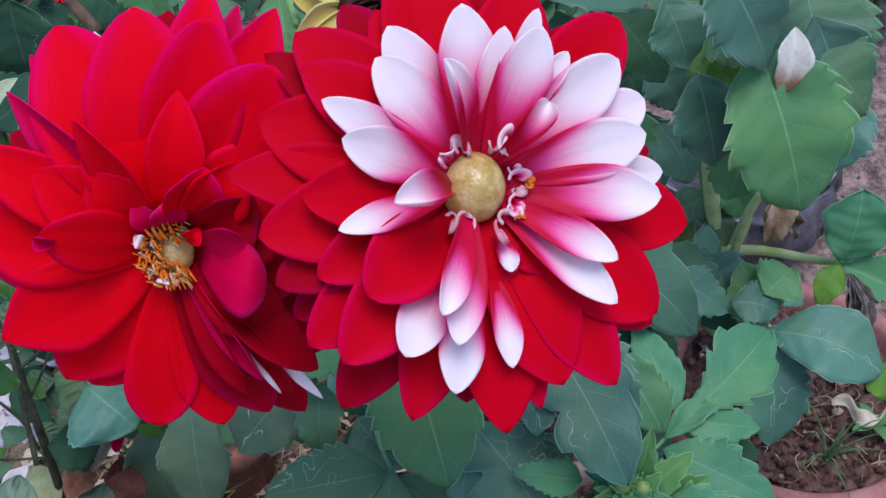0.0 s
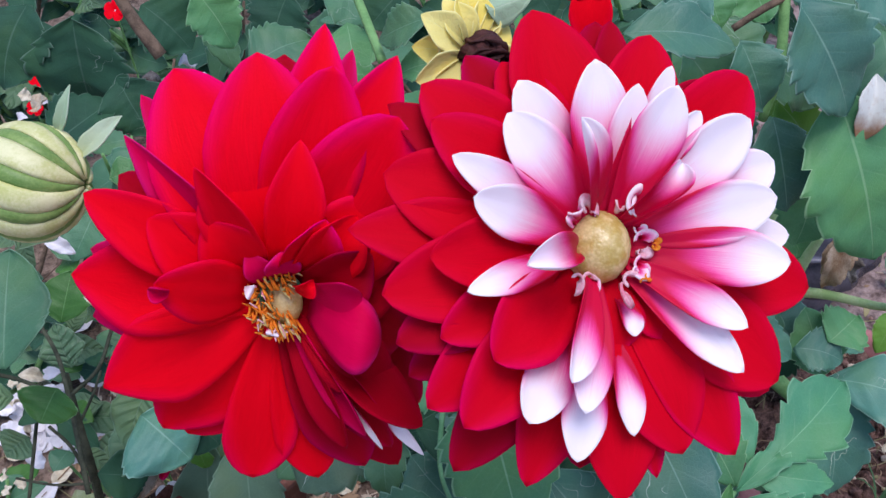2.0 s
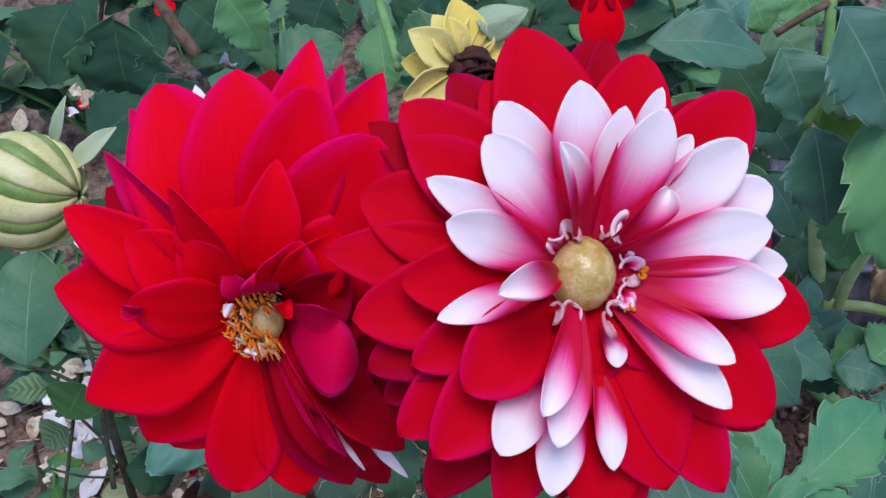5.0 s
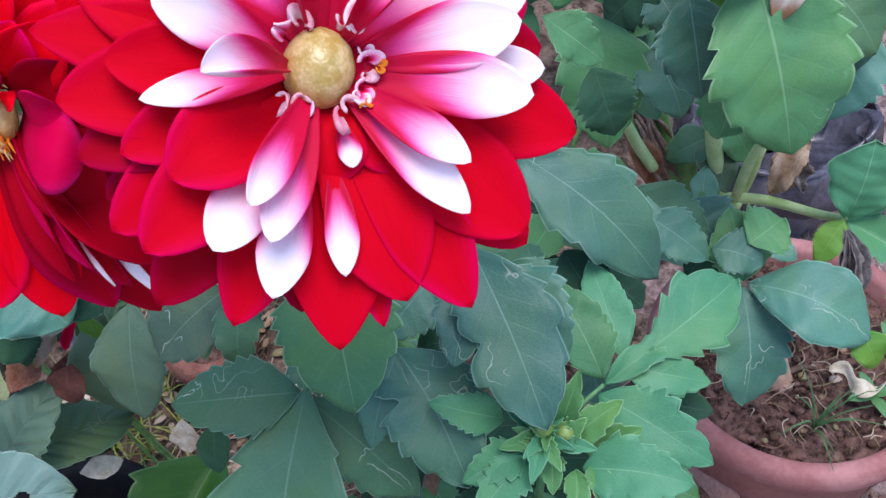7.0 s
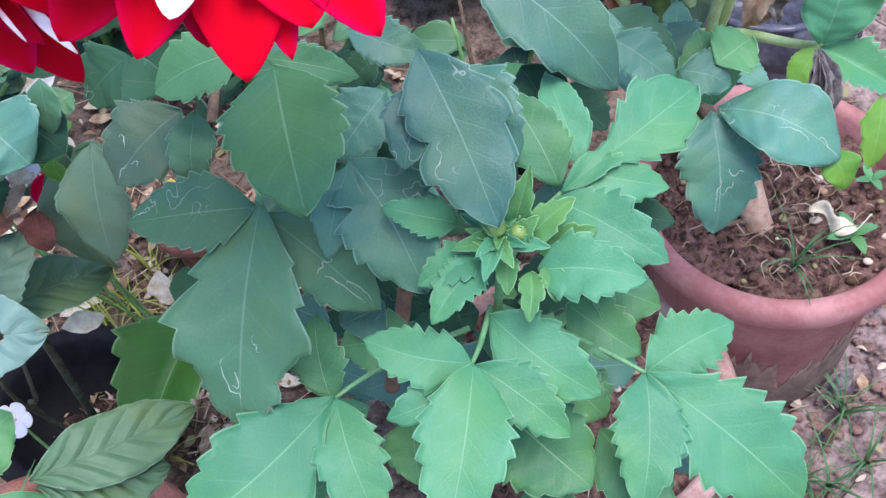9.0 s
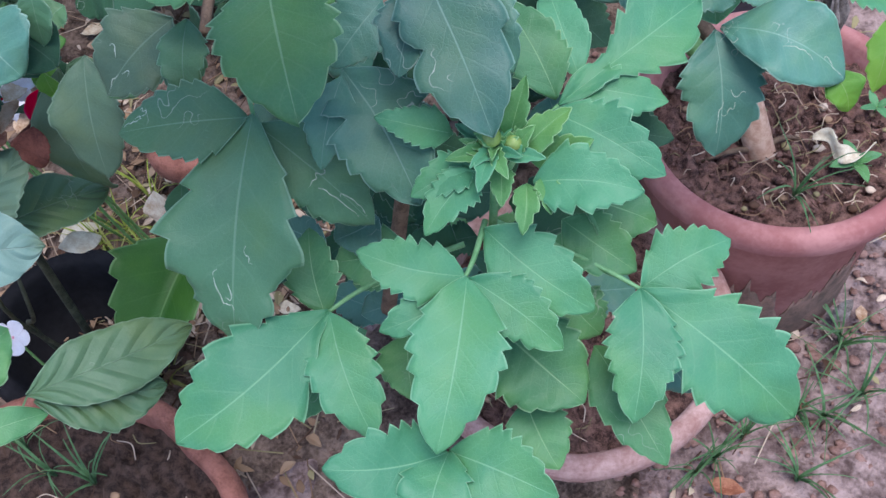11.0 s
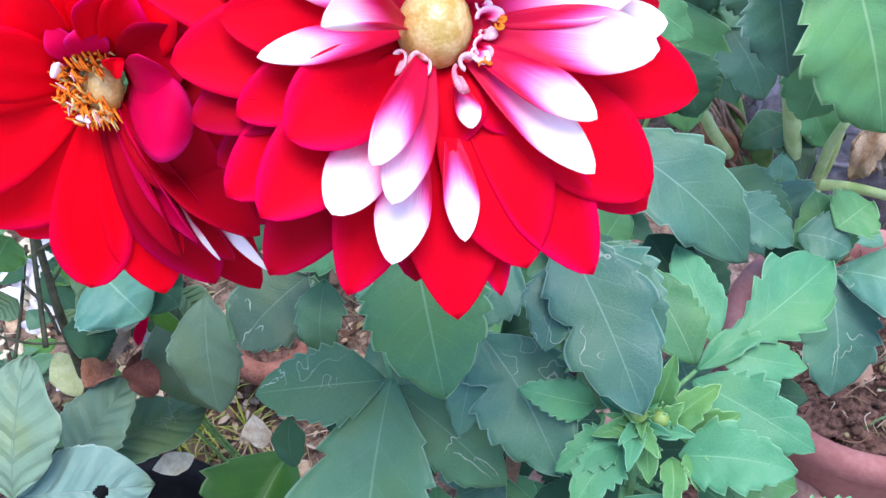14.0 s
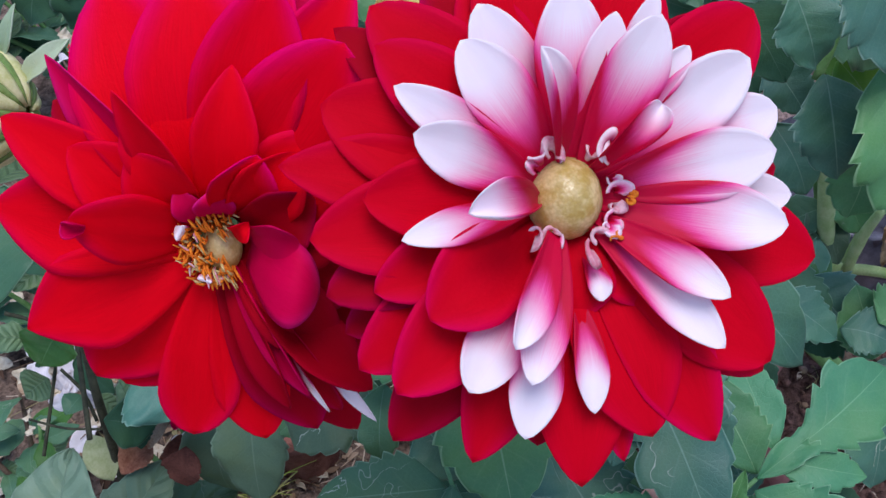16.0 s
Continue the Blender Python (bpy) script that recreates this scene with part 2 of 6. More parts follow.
HUMUS = plain_mat("bed_soil", (0.045, 0.028, 0.020), (0.33, 0.235, 0.18), 38.0, rough=0.95, bump=0.8, dist=0.008, fine=220.0)
CLAY = plain_mat("terracotta", (0.34, 0.130, 0.120), (0.49, 0.235, 0.215), 16.0, rough=0.75, bump=0.25)
DAMP_CLAY = plain_mat("damp_terracotta", (0.20, 0.075, 0.05), (0.38, 0.16, 0.115), 40.0, rough=0.85, bump=0.7, dist=0.004)
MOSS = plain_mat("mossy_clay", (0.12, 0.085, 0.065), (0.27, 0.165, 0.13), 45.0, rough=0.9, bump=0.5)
OLD_CLAY = plain_mat("weathered_terracotta", (0.34, 0.18, 0.145), (0.58, 0.38, 0.33), 26.0, rough=0.85, bump=0.4)
GROUND = plain_mat("garden_earth", (0.095, 0.060, 0.052), (0.45, 0.33, 0.30), 34.0, rough=0.95, bump=0.8, dist=0.008, fine=160.0)
STONE = plain_mat("clod", (0.16, 0.085, 0.065), (0.36, 0.22, 0.18), 60.0, rough=0.95)
GRASS = plain_mat("grass", (0.05, 0.13, 0.05), (0.13, 0.26, 0.11), 40.0, rough=0.55)
STRAW = plain_mat("straw", (0.34, 0.36, 0.08), (0.60, 0.56, 0.22), 40.0, rough=0.7)
PLASTIC = plain_mat("black_plastic", (0.040, 0.038, 0.050), (0.130, 0.125, 0.155), 12.0, rough=0.24, bump=0.15, dist=0.004, spec=0.5)


def disc_mat():
    """Packed unopened florets, waxy."""
    n = Nodes("flower_disc")
    cell = n.voronoi(780.0)
    tone = n.noise(150.0, None, 4.0, 0.6)
    col = n.mix(n.ramp(tone, 0.35, 0.65, 0.0, 1.0), (0.52, 0.36, 0.09), (0.74, 0.57, 0.25))
    col = n.mix(n.ramp(cell, 0.3, 0.8, 0.0, 0.22), col, (0.34, 0.19, 0.03))
    n.bump(n.math("ADD", n.math("MULTIPLY", cell, -0.4), tone), 0.35, 0.0010)
    return n.done(col, 0.26, 0.6)


def shed_mat():
    """A bleached leaf, brown at one end."""
    n = Nodes("bleached_leaf")
    uv, u, v = n.uv()
    f = n.math("ADD", v, n.math("MULTIPLY", n.noise(90.0), 0.4))
    col = n.mix(n.ramp(f, 0.75, 1.05, 0.0, 1.0), (0.66, 0.66, 0.60), (0.34, 0.17, 0.09))
    col = n.mix(n.ramp(n.noise(200.0), 0.5, 0.7, 0.0, 0.4), col, (0.46, 0.38, 0.30))
    n.bump(n.noise(160.0), 0.3, 0.001)
    return n.done(col, 0.7, 0.3)


BLACK = plain_mat("nursery_plastic", (0.008, 0.008, 0.009), (0.018, 0.018, 0.020), 12.0, rough=0.8, bump=0.1, dist=0.003, spec=0.1)
DISC = disc_mat()
SHED = shed_mat()
POLLEN = plain_mat("pollen", (0.78, 0.15, 0.004), (0.88, 0.29, 0.015), 300.0, rough=0.6)
FLORET = plain_mat("floret", (0.72, 0.20, 0.28), (0.90, 0.62, 0.66), 120.0, rough=0.5)
SNOW = plain_mat("white_bloom", (0.75, 0.70, 0.72), (0.86, 0.83, 0.84), 60.0, rough=0.6, bump=0.1)
BUD_GREEN = plain_mat("bud_green", (0.13, 0.24, 0.05), (0.27, 0.38, 0.11), 90.0, rough=0.4, bump=0.1)
BUD_PALE = plain_mat("bud_pale", (0.56, 0.57, 0.20), (0.78, 0.75, 0.42), 90.0, rough=0.4, bump=0.1)


def scraps():
    """Fallen bits, each of its own colour."""
    n = Nodes("scraps")
    r = n.tree.nodes.new("ShaderNodeNewGeometry").outputs["Random Per Island"]
    col = n.mix(n.ramp(r, 0.2, 0.45, 0.0, 1.0), (0.10, 0.055, 0.035), (0.34, 0.22, 0.13))
    col = n.mix(n.ramp(r, 0.55, 0.75, 0.0, 1.0), col, (0.62, 0.50, 0.38))
    col = n.mix(n.ramp(r, 0.86, 0.90, 0.0, 1.0), col, (0.30, 0.26, 0.13))
    n.bump(n.noise(200.0), 0.4, 0.002)
    return n.done(col, 0.8, 0.3)


SCRAPS = scraps()


# ---- builders ----
def part(name, data, material, parent, label=""):
    """One mesh object under a thing or a part. data: (verts, faces, uvs or None), in world places less the parent's."""
    verts, faces, uvs = data
    me = bpy.data.meshes.new(name)
    me.from_pydata([tuple(v) for v in verts], [], faces)
    if uvs is not None:
        layer = me.uv_layers.new(name="UVMap")
        idx = np.empty(len(me.loops), dtype=np.int32)
        me.loops.foreach_get("vertex_index", idx)
        layer.data.foreach_set("uv", np.asarray(uvs, dtype=np.float32)[idx].ravel())
    me.polygons.foreach_set("use_smooth", np.ones(len(me.polygons), dtype=bool))
    me.materials.append(material)
    ob = new(name, me)
    if parent:
        ob.parent = parent
    return tagged(ob, label)


def thing(name, m, label, category, group="", kind=""):
    ob = new(name)
    ob.empty_display_size = 0.02
    ob.matrix_world = m if isinstance(m, Matrix) else pose(*m)
    return tagged(ob, label, category, group, kind)


def home(ob):
    """Where the frame of a part's parent lies (things without a turn)."""
    p = Vector((0, 0, 0))
    while ob:
        p = p + ob.matrix_basis.translation
        ob = ob.parent
    return np.array(p)


def sheet(grid, uv, thick):
    """A thin solid from a grid of points, shape (n, m, 3)."""
    g = np.asarray(grid, float)
    n, m = g.shape[:2]
    du, dv = np.gradient(g, axis=0), np.gradient(g, axis=1)
    nor = np.cross(du, dv)
    nor /= np.linalg.norm(nor, axis=2, keepdims=True) + 1e-12
    top, bot = (g + nor * thick / 2).reshape(-1, 3), (g - nor * thick / 2).reshape(-1, 3)
    verts = np.concatenate([top, bot])
    k = n * m
    faces = []
    for i in range(n - 1):
        for j in range(m - 1):
            a, b, c, d = i * m + j, i * m + j + 1, (i + 1) * m + j + 1, (i + 1) * m + j
            faces += [(a, d, c, b), (k + a, k + b, k + c, k + d)]
    rim = [j for j in range(m)] + [i * m + m - 1 for i in range(1, n)] + [(n - 1) * m + j for j in range(m - 2, -1, -1)] + [i * m for i in range(n - 2, 0, -1)]
    for a, b in zip(rim, rim[1:] + rim[:1]):
        faces.append((a, b, k + b, k + a))
    uvs = np.concatenate([np.asarray(uv, float).reshape(-1, 2)] * 2)
    return verts, faces, uvs


def tube(points, radii, sides=8):
    """A bent, tapered stalk through points."""
    pts = np.array(points, float)
    t = np.linspace(0, len(pts) - 1, (len(pts) - 1) * 5 + 1)
    if len(pts) > 2:
        i = np.clip(t.astype(int), 0, len(pts) - 2)
        f = (t - i)[:, None]
        e = np.concatenate([[2 * pts[0] - pts[1]], pts, [2 * pts[-1] - pts[-2]]])
        p0, p1, p2, p3 = e[i], e[i + 1], e[i + 2], e[i + 3]
        c = 0.5 * (2 * p1 + (p2 - p0) * f + (2 * p0 - 5 * p1 + 4 * p2 - p3) * f**2 + (3 * p1 - p0 - 3 * p2 + p3) * f**3)
    else:
        c = pts[0] + (pts[1] - pts[0]) * t[:, None]
    rad = np.interp(t, np.linspace(0, len(pts) - 1, len(radii)), radii)
    d = np.gradient(c, axis=0)
    d /= np.linalg.norm(d, axis=1, keepdims=True) + 1e-12
    ref = np.array([0.31, 0.2, 0.93]) if abs(d[0, 2]) < 0.9 else np.array([1.0, 0.1, 0])
    verts, faces = [], []
    for k in range(len(c)):
        x = np.cross(d[k], ref)
        x /= np.linalg.norm(x) + 1e-12
        y = np.cross(d[k], x)
        for s in range(sides):
            a = 2 * math.pi * s / sides
            verts.append(c[k] + rad[k] * (math.cos(a) * x + math.sin(a) * y))
    for k in range(len(c) - 1):
        for s in range(sides):
            s2 = (s + 1) % sides
            faces.append((k * sides + s, k * sides + s2, (k + 1) * sides + s2, (k + 1) * sides + s))
    faces += [tuple(range(sides))[::-1], tuple((len(c) - 1) * sides + s for s in range(sides))]
    return np.array(verts), faces, None


def lathe(profile, sides=48, wobble=0.0):
    """A turned body: rows of radius, height."""
    verts, faces = [], []
    for r, z in profile:
        for s in range(sides):
            a = 2 * math.pi * s / sides
            q = 1 + wobble * noise.noise((3 * math.cos(a), 3 * math.sin(a), 9 * z))
            verts.append((r * q * math.cos(a), r * q * math.sin(a), z))
    for k in range(len(profile) - 1):
        for s in range(sides):
            s2 = (s + 1) % sides
            faces.append((k * sides + s, k * sides + s2, (k + 1) * sides + s2, (k + 1) * sides + s))
    return verts, faces, None


def joined(*some):
    verts, faces, uvs, k = [], [], [], 0
    for v, f, u in some:
        verts += [tuple(p) for p in v]
        faces += [tuple(k + i for i in q) for q in f]
        uvs += [tuple(p) for p in (u if u is not None else np.zeros((len(v), 2)))]
        k += len(v)
    return verts, faces, uvs


def pebble(at, size, seed, flat=0.7, n=6):
    """A rough small lump, as mesh data."""
    rng = random.Random(seed)
    verts, faces = [], []
    ox, oy = rng.random() * 50, rng.random() * 50
    for i in range(n + 1):
        th = math.pi * i / n
        for j in range(n + 2):
            a = 2 * math.pi * j / (n + 2)
            d = Vector((math.sin(th) * math.cos(a), math.sin(th) * math.sin(a), math.cos(th)))
            q = size * (1 + 0.45 * noise.noise(d * 1.6 + Vector((ox, oy, 0))))
            verts.append((at[0] + d.x * q, at[1] + d.y * q * 0.9, at[2] + d.z * q * flat))
    m = n + 2
    for i in range(n):
        for j in range(m):
            j2 = (j + 1) % m
            faces.append((i * m + j, (i + 1) * m + j, (i + 1) * m + j2, i * m + j2))
    return verts, faces, None


# ---- petals ----
PETALS = random.Random(7)


def petal(flower, material, angle, reach, width, rise, start=0.008, foot=0.0, bow=0.004, cup=0.10, roll=0.0, widest=0.60, sweep=0.0, curl=0.0, point=0.25, base=0.3, name="petal"):
    """One petal: angle (degrees, from the flower's right, anticlockwise), reach and width in mm, the tip's rise over the flower's plane in mm.
    foot: the rise of its foot; bow: how its back arches; cup: edges towards the viewer; roll: degrees about its own axis; sweep: mm by which its tip bends aside; curl: inward curl of the edges."""
    n, m = 16, 13
    rng = PETALS
    a = radians(angle)
    ax, ay = np.array([math.cos(a), math.sin(a), 0]), np.array([-math.sin(a), math.cos(a), 0])
    reach, width, rise = reach / 1000, width / 1000, rise / 1000
    grid, uv = np.zeros((n, m, 3)), np.zeros((n, m, 2))
    ph, wav = rng.random() * 6, rng.uniform(0.4, 1.0)
    cr, sr = math.cos(radians(roll)), math.sin(radians(roll))
    for i in range(n):
        s = 1 - (1 - i / (n - 1)) ** 1.25
        if s < widest:
            p = base + (1 - base) * math.sin(0.5 * math.pi * s / widest) ** 1.05
        else:
            q = (s - widest) / (1 - widest)
            p = (1 - point) * max(0.0, 1 - q**2.2) ** 0.58 + point * (1 - q**1.3) ** 0.9 + 0.012
        c = ax * (start + (reach - start) * s) + ay * (sweep / 1000 * s * s)
        c[2] = foot + (rise - foot) * s + bow * 4 * s * (1 - s)
        for j in range(m):
            v = -1 + 2 * j / (m - 1)
            half = width / 2 * p
            fold = curl * v * v * half
            x = half * v * (1 - 0.35 * abs(curl) * v * v)
            z = cup * width * (v * v - 0.35) * (0.15 + 0.85 * p) * min(1.0, p * 1.6) + fold
            z += min(1.0, p * 1.4) * width * (0.014 * wav * math.sin(5 * s + ph + 2.6 * v) + 0.013 * math.cos(8.5 * v + ph) * (1.1 - s))
            x2, z2 = cr * x - sr * z, sr * x + cr * z
            grid[i, j] = c + ay * x2 + np.array([0, 0, z2])
            uv[i, j] = (v, s)
    return part(name, sheet(grid, uv, 0.00045), material, flower)


# ---- leaves ----
LEAVES = random.Random(21)
FACE = (0.05, -0.45, 0.90)


def blade(base, tip, width, up=FACE, fold=0.16, bend=0.10, teeth=8, bite=0.20, wave=0.05, shape=0.45, lean=0.0, pucker=0.018, lobe=0.06, cols=11, notches=(), rng=LEAVES):
    """A toothed leaf blade from base to tip, as mesh data. notches: (side, along, depth, spread) of the gaps between its lobes; side 1 is the right hand on the way to the tip."""
    b, t = np.array(base, float), np.array(tip, float)
    d = t - b
    length = np.linalg.norm(d)
    d /= length
    x = np.cross(d, np.array(up, float))
    x /= np.linalg.norm(x)
    z = np.cross(x, d)
    n, m = teeth * 6 + 6, cols
    grid, uv = np.zeros((n, m, 3)), np.zeros((n, m, 2))
    ph = [rng.random() * 6.28 for _ in range(4)]
    skew = rng.uniform(-0.05, 0.05) + lean
    lob = [(rng.uniform(1.6, 2.9), rng.random() * 6.28, rng.uniform(0.5, 1.0)) for _ in range(2)]
    bites = [rng.uniform(0.6, 1.35) for _ in range(2 * teeth + 8)]
    for i in range(n):
        s = i / (n - 1)
        if s < shape:
            p = math.sin(0.5 * math.pi * s / shape) ** 0.88
        else:
            q = (s - shape) / (1 - shape)
            p = 0.7 * (1 - q**2.3) ** 0.75 + 0.3 * (1 - q) ** 0.9
        p = max(p, 0.02)
        for j in range(m):
            v = -1 + 2 * j / (m - 1)
            at = s * teeth + 0.35 * math.sin(ph[3] + 7 * s) + (0.3 if v > 0 else 0) + 1
            saw = at % 1.0
            notch = bite * bites[int(at) + (teeth + 1 if v > 0 else 0)] * (0.55 - saw ** 0.8) * (min(1.0, max(0.0, s - 0.12) * 5)) * (1 if s < 0.96 else 0.2)
            lf, lp, la = lob[1 if v > 0 else 0]
            edge = 1 - notch * abs(v) ** 3 + lobe * la * math.sin(lp + 6.28 * lf * s) * v * v * min(1.0, 4 * s * (1 - s))
            for side, along, depth, spread in notches:
                if side * v > 0:
                    edge *= 1 - depth * math.exp(-(((s - along) / spread) ** 2))
            half = width / 2 * p * edge
            c = b + d * (length * (s - 0.05 * abs(v) ** 2 * p * 0.6)) + x * (skew * length * math.sin(math.pi * s))
            h = fold * abs(v) * half - bend * length * (2 * s - 1) ** 2 + bend * length
            h += wave * width * abs(v) * (math.sin(ph[0 if v > 0 else 1] + 7.5 * s) + 0.5 * math.sin(ph[2] + 17 * s + 2 * v)) + pucker * width * math.cos(38 * s - 9 * abs(v) + ph[2]) * abs(v) ** 0.7 * (1.15 - abs(v))
            grid[i, j] = c + x * (half * v) + z * h
            uv[i, j] = (v, s)
    return sheet(grid, uv, 0.0006)


def leaf(plant, base, tip, width, material=None, name="leaf", label="", hole=None, **how):
    """hole: (across -1..1, along 0..1, size) of a spot eaten through."""
    o = home(plant)
    if hole:
        how["cols"], how["teeth"] = 41, 10
    v, f, uv = blade(np.array(base) - o, np.array(tip) - o, width, **how)
    if hole:
        mid = [np.mean(uv[list(q)], axis=0) for q in f]
        f = [q for q, c in zip(f, mid) if math.hypot((c[0] - hole[0]) * 0.35, c[1] - hole[1]) > hole[2]]
    return part(name, (v, f, uv), material or GREEN, plant, label)


def trail(blade_ob, across, along, reach, seed, cols=11):
    """A pale winding scar in a leaf: it wanders over the blade from a spot (across -1..1, along 0..1)."""
    rng = random.Random(seed)
    me = blade_ob.data
    co = np.empty(len(me.vertices) * 3)
    me.vertices.foreach_get("co", co)
    co = co.reshape(2, -1, cols, 3).mean(axis=0)
    n = len(co)
    u, v, a, path = across, along, rng.uniform(0, 6.28), []
    for _ in range(rng.randint(6, 10)):
        x, y = (np.clip(u, -0.96, 0.96) + 1) / 2 * (cols - 1), np.clip(v, 0.02, 0.97) * (n - 1)
        i, j = int(min(y, n - 2)), int(min(x, cols - 2))
        f, g = y - i, x - j
        path.append((co[i, j] * (1 - g) + co[i, j + 1] * g) * (1 - f) + (co[i + 1, j] * (1 - g) + co[i + 1, j + 1] * g) * f)
        a += rng.uniform(-1.3, 1.3)
        u, v = u + 2.2 * reach * math.cos(a), v + reach * math.sin(a)
    part("leaf_mine", tube(path, [0.00038, 0.00058, 0.00048, 0.00036], 5), SCAR, blade_ob, "pale winding scar eaten by grubs")


def stalk(plant, points, radii, material=None, name="stem", sides=8, label=""):
    o = home(plant)
    return part(name, tube([np.array(p) - o for p in points], radii, sides), material or STEM, plant, label)


# ---- the two dahlia flowers ----
BICOLOUR = Matrix(((0.9254, -0.0473, 0.3760, 0.1180), (0.2846, 0.7420, -0.6071, 0.5540), (-0.2503, 0.6688, 0.7001, 0.9420), (0, 0, 0, 1)))
dahlia_bicolour = thing("dahlia_flower", BICOLOUR, "open red dahlia with white inner petals and a yellow-green disc", "flower", "dahlia flowers")


def outer_petal(material, angle, reach, width, rise, bow=0.006, **how):
    petal(dahlia_bicolour, material, angle, reach, width, rise, start=0.010, foot=-0.004, bow=bow, cup=how.pop("cup", 0.07), widest=0.64, point=how.pop("point", 0.4), **how)


def inner_petal(material, angle, reach, width, rise, start=0.010, foot=0.002, bow=0.003, **how):
    petal(dahlia_bicolour, material, angle, reach, width, rise, start=start, foot=foot, bow=bow, widest=how.pop("widest", 0.64), base=0.22, point=how.pop("point", 0.34), **how)


outer_petal(CARMINE, 139.4, 91.6, 34.5, -5)
outer_petal(CARMINE, 146.5, 82.0, 28.9, 4)
outer_petal(CARMINE, 177.0, 97.2, 28, -5, point=0.7)
outer_petal(CARMINE, 163.0, 88.2, 37, -3)
outer_petal(CARMINE, -176.0, 71.5, 27.3, 14, cup=0.12)
outer_petal(CARMINE, -168.0, 88.5, 33, 5)
outer_petal(SHADED_RED, -155.5, 88.0, 27.3, 0)
outer_petal(CARMINE, -152.5, 74.0, 24.6, 8)
outer_petal(CARMINE, -140, 64.5, 31, 20, cup=0.12)
outer_petal(CARMINE, -138.6, 91.0, 30, 0)
outer_petal(CARMINE, -130.6, 87.6, 31.7, 9)
outer_petal(SHADED_RED, -121.5, 102.0, 30.7, -16)
outer_petal(CARMINE, -106.0, 96.5, 30, -8, point=0.6)
outer_petal(CARMINE, -83.6, 100.5, 35, -2, point=0.7)
outer_petal(CARMINE, -73.5, 95.5, 19.2, -4, point=0.7)
outer_petal(CARMINE, -67.5, 87.5, 37.3, 5, point=0.6)
outer_petal(CARMINE, -55.0, 101, 31.3, 3, point=0.6)
outer_petal(CARMINE, -35, 94, 37, 4)
outer_petal(CARMINE, -36.2, 100.3, 32.0, -8)
outer_petal(CARMINE, -9.8, 97.5, 34, -2)
outer_petal(CARMINE, 47, 94, 34.8, 3, point=0.2)
outer_petal(CARMINE, 75.5, 85.5, 34, 2)
outer_petal(CARMINE, 104.8, 94.8, 40.3, -8)
outer_petal(CARMINE, 117.7, 79.7, 28.4, -8)
# lower petals mostly take the darker red, so their shade is partly painted
outer_petal(SHADED_RED, 85.5, 92.0, 31, -18)
outer_petal(SHADED_RED, 82.5, 92.4, 20.5, -14)
outer_petal(SHADED_RED, 146.4, 96.2, 25.5, -15, point=0.7)
outer_petal(SHADED_RED, 10.5, 84.4, 32.2, -10)
outer_petal(SHADED_RED, 24.3, 84.4, 32.4, -12)
outer_petal(SHADED_RED, 51.6, 87.8, 29.0, -12)
outer_petal(SHADED_RED, -91.5, 87.7, 29.6, -12)
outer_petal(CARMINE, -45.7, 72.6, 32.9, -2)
outer_petal(SHADED_RED, -145.2, 87.3, 25.5, -14)
outer_petal(SHADED_RED, 123.6, 88.6, 28.8, -16)
outer_petal(CARMINE, -82.9, 41.7, 26.0, 3)
outer_petal(CARMINE, -122.7, 38.4, 23.0, 3)
outer_petal(CARMINE, -43.7, 47.8, 26.9, 3)
outer_petal(CARMINE, -12.3, 60.1, 22.9, -2, bow=0.002)
outer_petal(CARMINE, 161.5, 41.3, 20.7, -3, bow=0.002)
outer_petal(CARMINE, 61.3, 46.3, 20, -10, bow=0.001)
outer_petal(CARMINE, 116.2, 42.0, 19, -12, bow=0.001)
outer_petal(CARMINE, 19.8, 58.3, 23.0, -4, bow=0.001)
inner_petal(WHITE, 121.0, 70.5, 23.0, 9, foot=-0.003)
inner_petal(WHITE, 132.0, 63.5, 22.4, 14, foot=0.004, roll=-6, cup=0.11)
inner_petal(WHITE, 97.5, 68.9, 24.8, 17, point=0.5)
inner_petal(WHITE, 82.8, 60.3, 17.5, 19, foot=-0.001, cup=0.10, point=0.6)
inner_petal(WHITE_DEEP, 115.0, 48.8, 13, 31, bow=0.006, roll=30, cup=0.3, curl=0.6)
inner_petal(WHITE, 71.0, 62.0, 22.6, 26, foot=0.004, roll=6, cup=0.10, point=0.5)
inner_petal(WHITE, 72.0, 71.0, 10, 18, start=0.03)
inner_petal(WHITE, 56.7, 60.9, 11, 19, start=0.025, cup=0.2)
inner_petal(WHITE, 41.2, 74.0, 25, 18, roll=10, point=0.15)
inner_petal(WHITE, 26.0, 76.6, 21.2, 14, start=0.03, point=0.15)
inner_petal(WHITE, 16.0, 68.0, 24.0, 21, roll=6)
inner_petal(WHITE_DEEP, 53.2, 38.0, 14.0, 24, bow=0.012, cup=0.38, curl=0.8, roll=-12)
inner_petal(WHITE, 3.4, 78.4, 17, 10, start=0.035, foot=-0.006)
inner_petal(WHITE_MID, -5.0, 71.5, 22.9, 21, cup=0.12)
inner_petal(WHITE_MID, -32.3, 57.6, 14.8, 26.5, cup=0.18, point=0.5)
inner_petal(WHITE_MID, -43.4, 70.0, 16.8, 20.3, cup=0.16, point=0.5)
inner_petal(WHITE_MID, 153.6, 70.4, 16.0, 13.5, roll=-8, point=0.5)
inner_petal(WHITE_MID, 164.4, 59.5, 20.0, 21, roll=-14, cup=0.14)
inner_petal(WHITE, -169.2, 41.5, 16.4, 30, bow=0.012, cup=0.38, curl=0.7, roll=20)
inner_petal(WHITE_MID, -164.0, 61.9, 12.6, 20.5, roll=14, point=0.5)
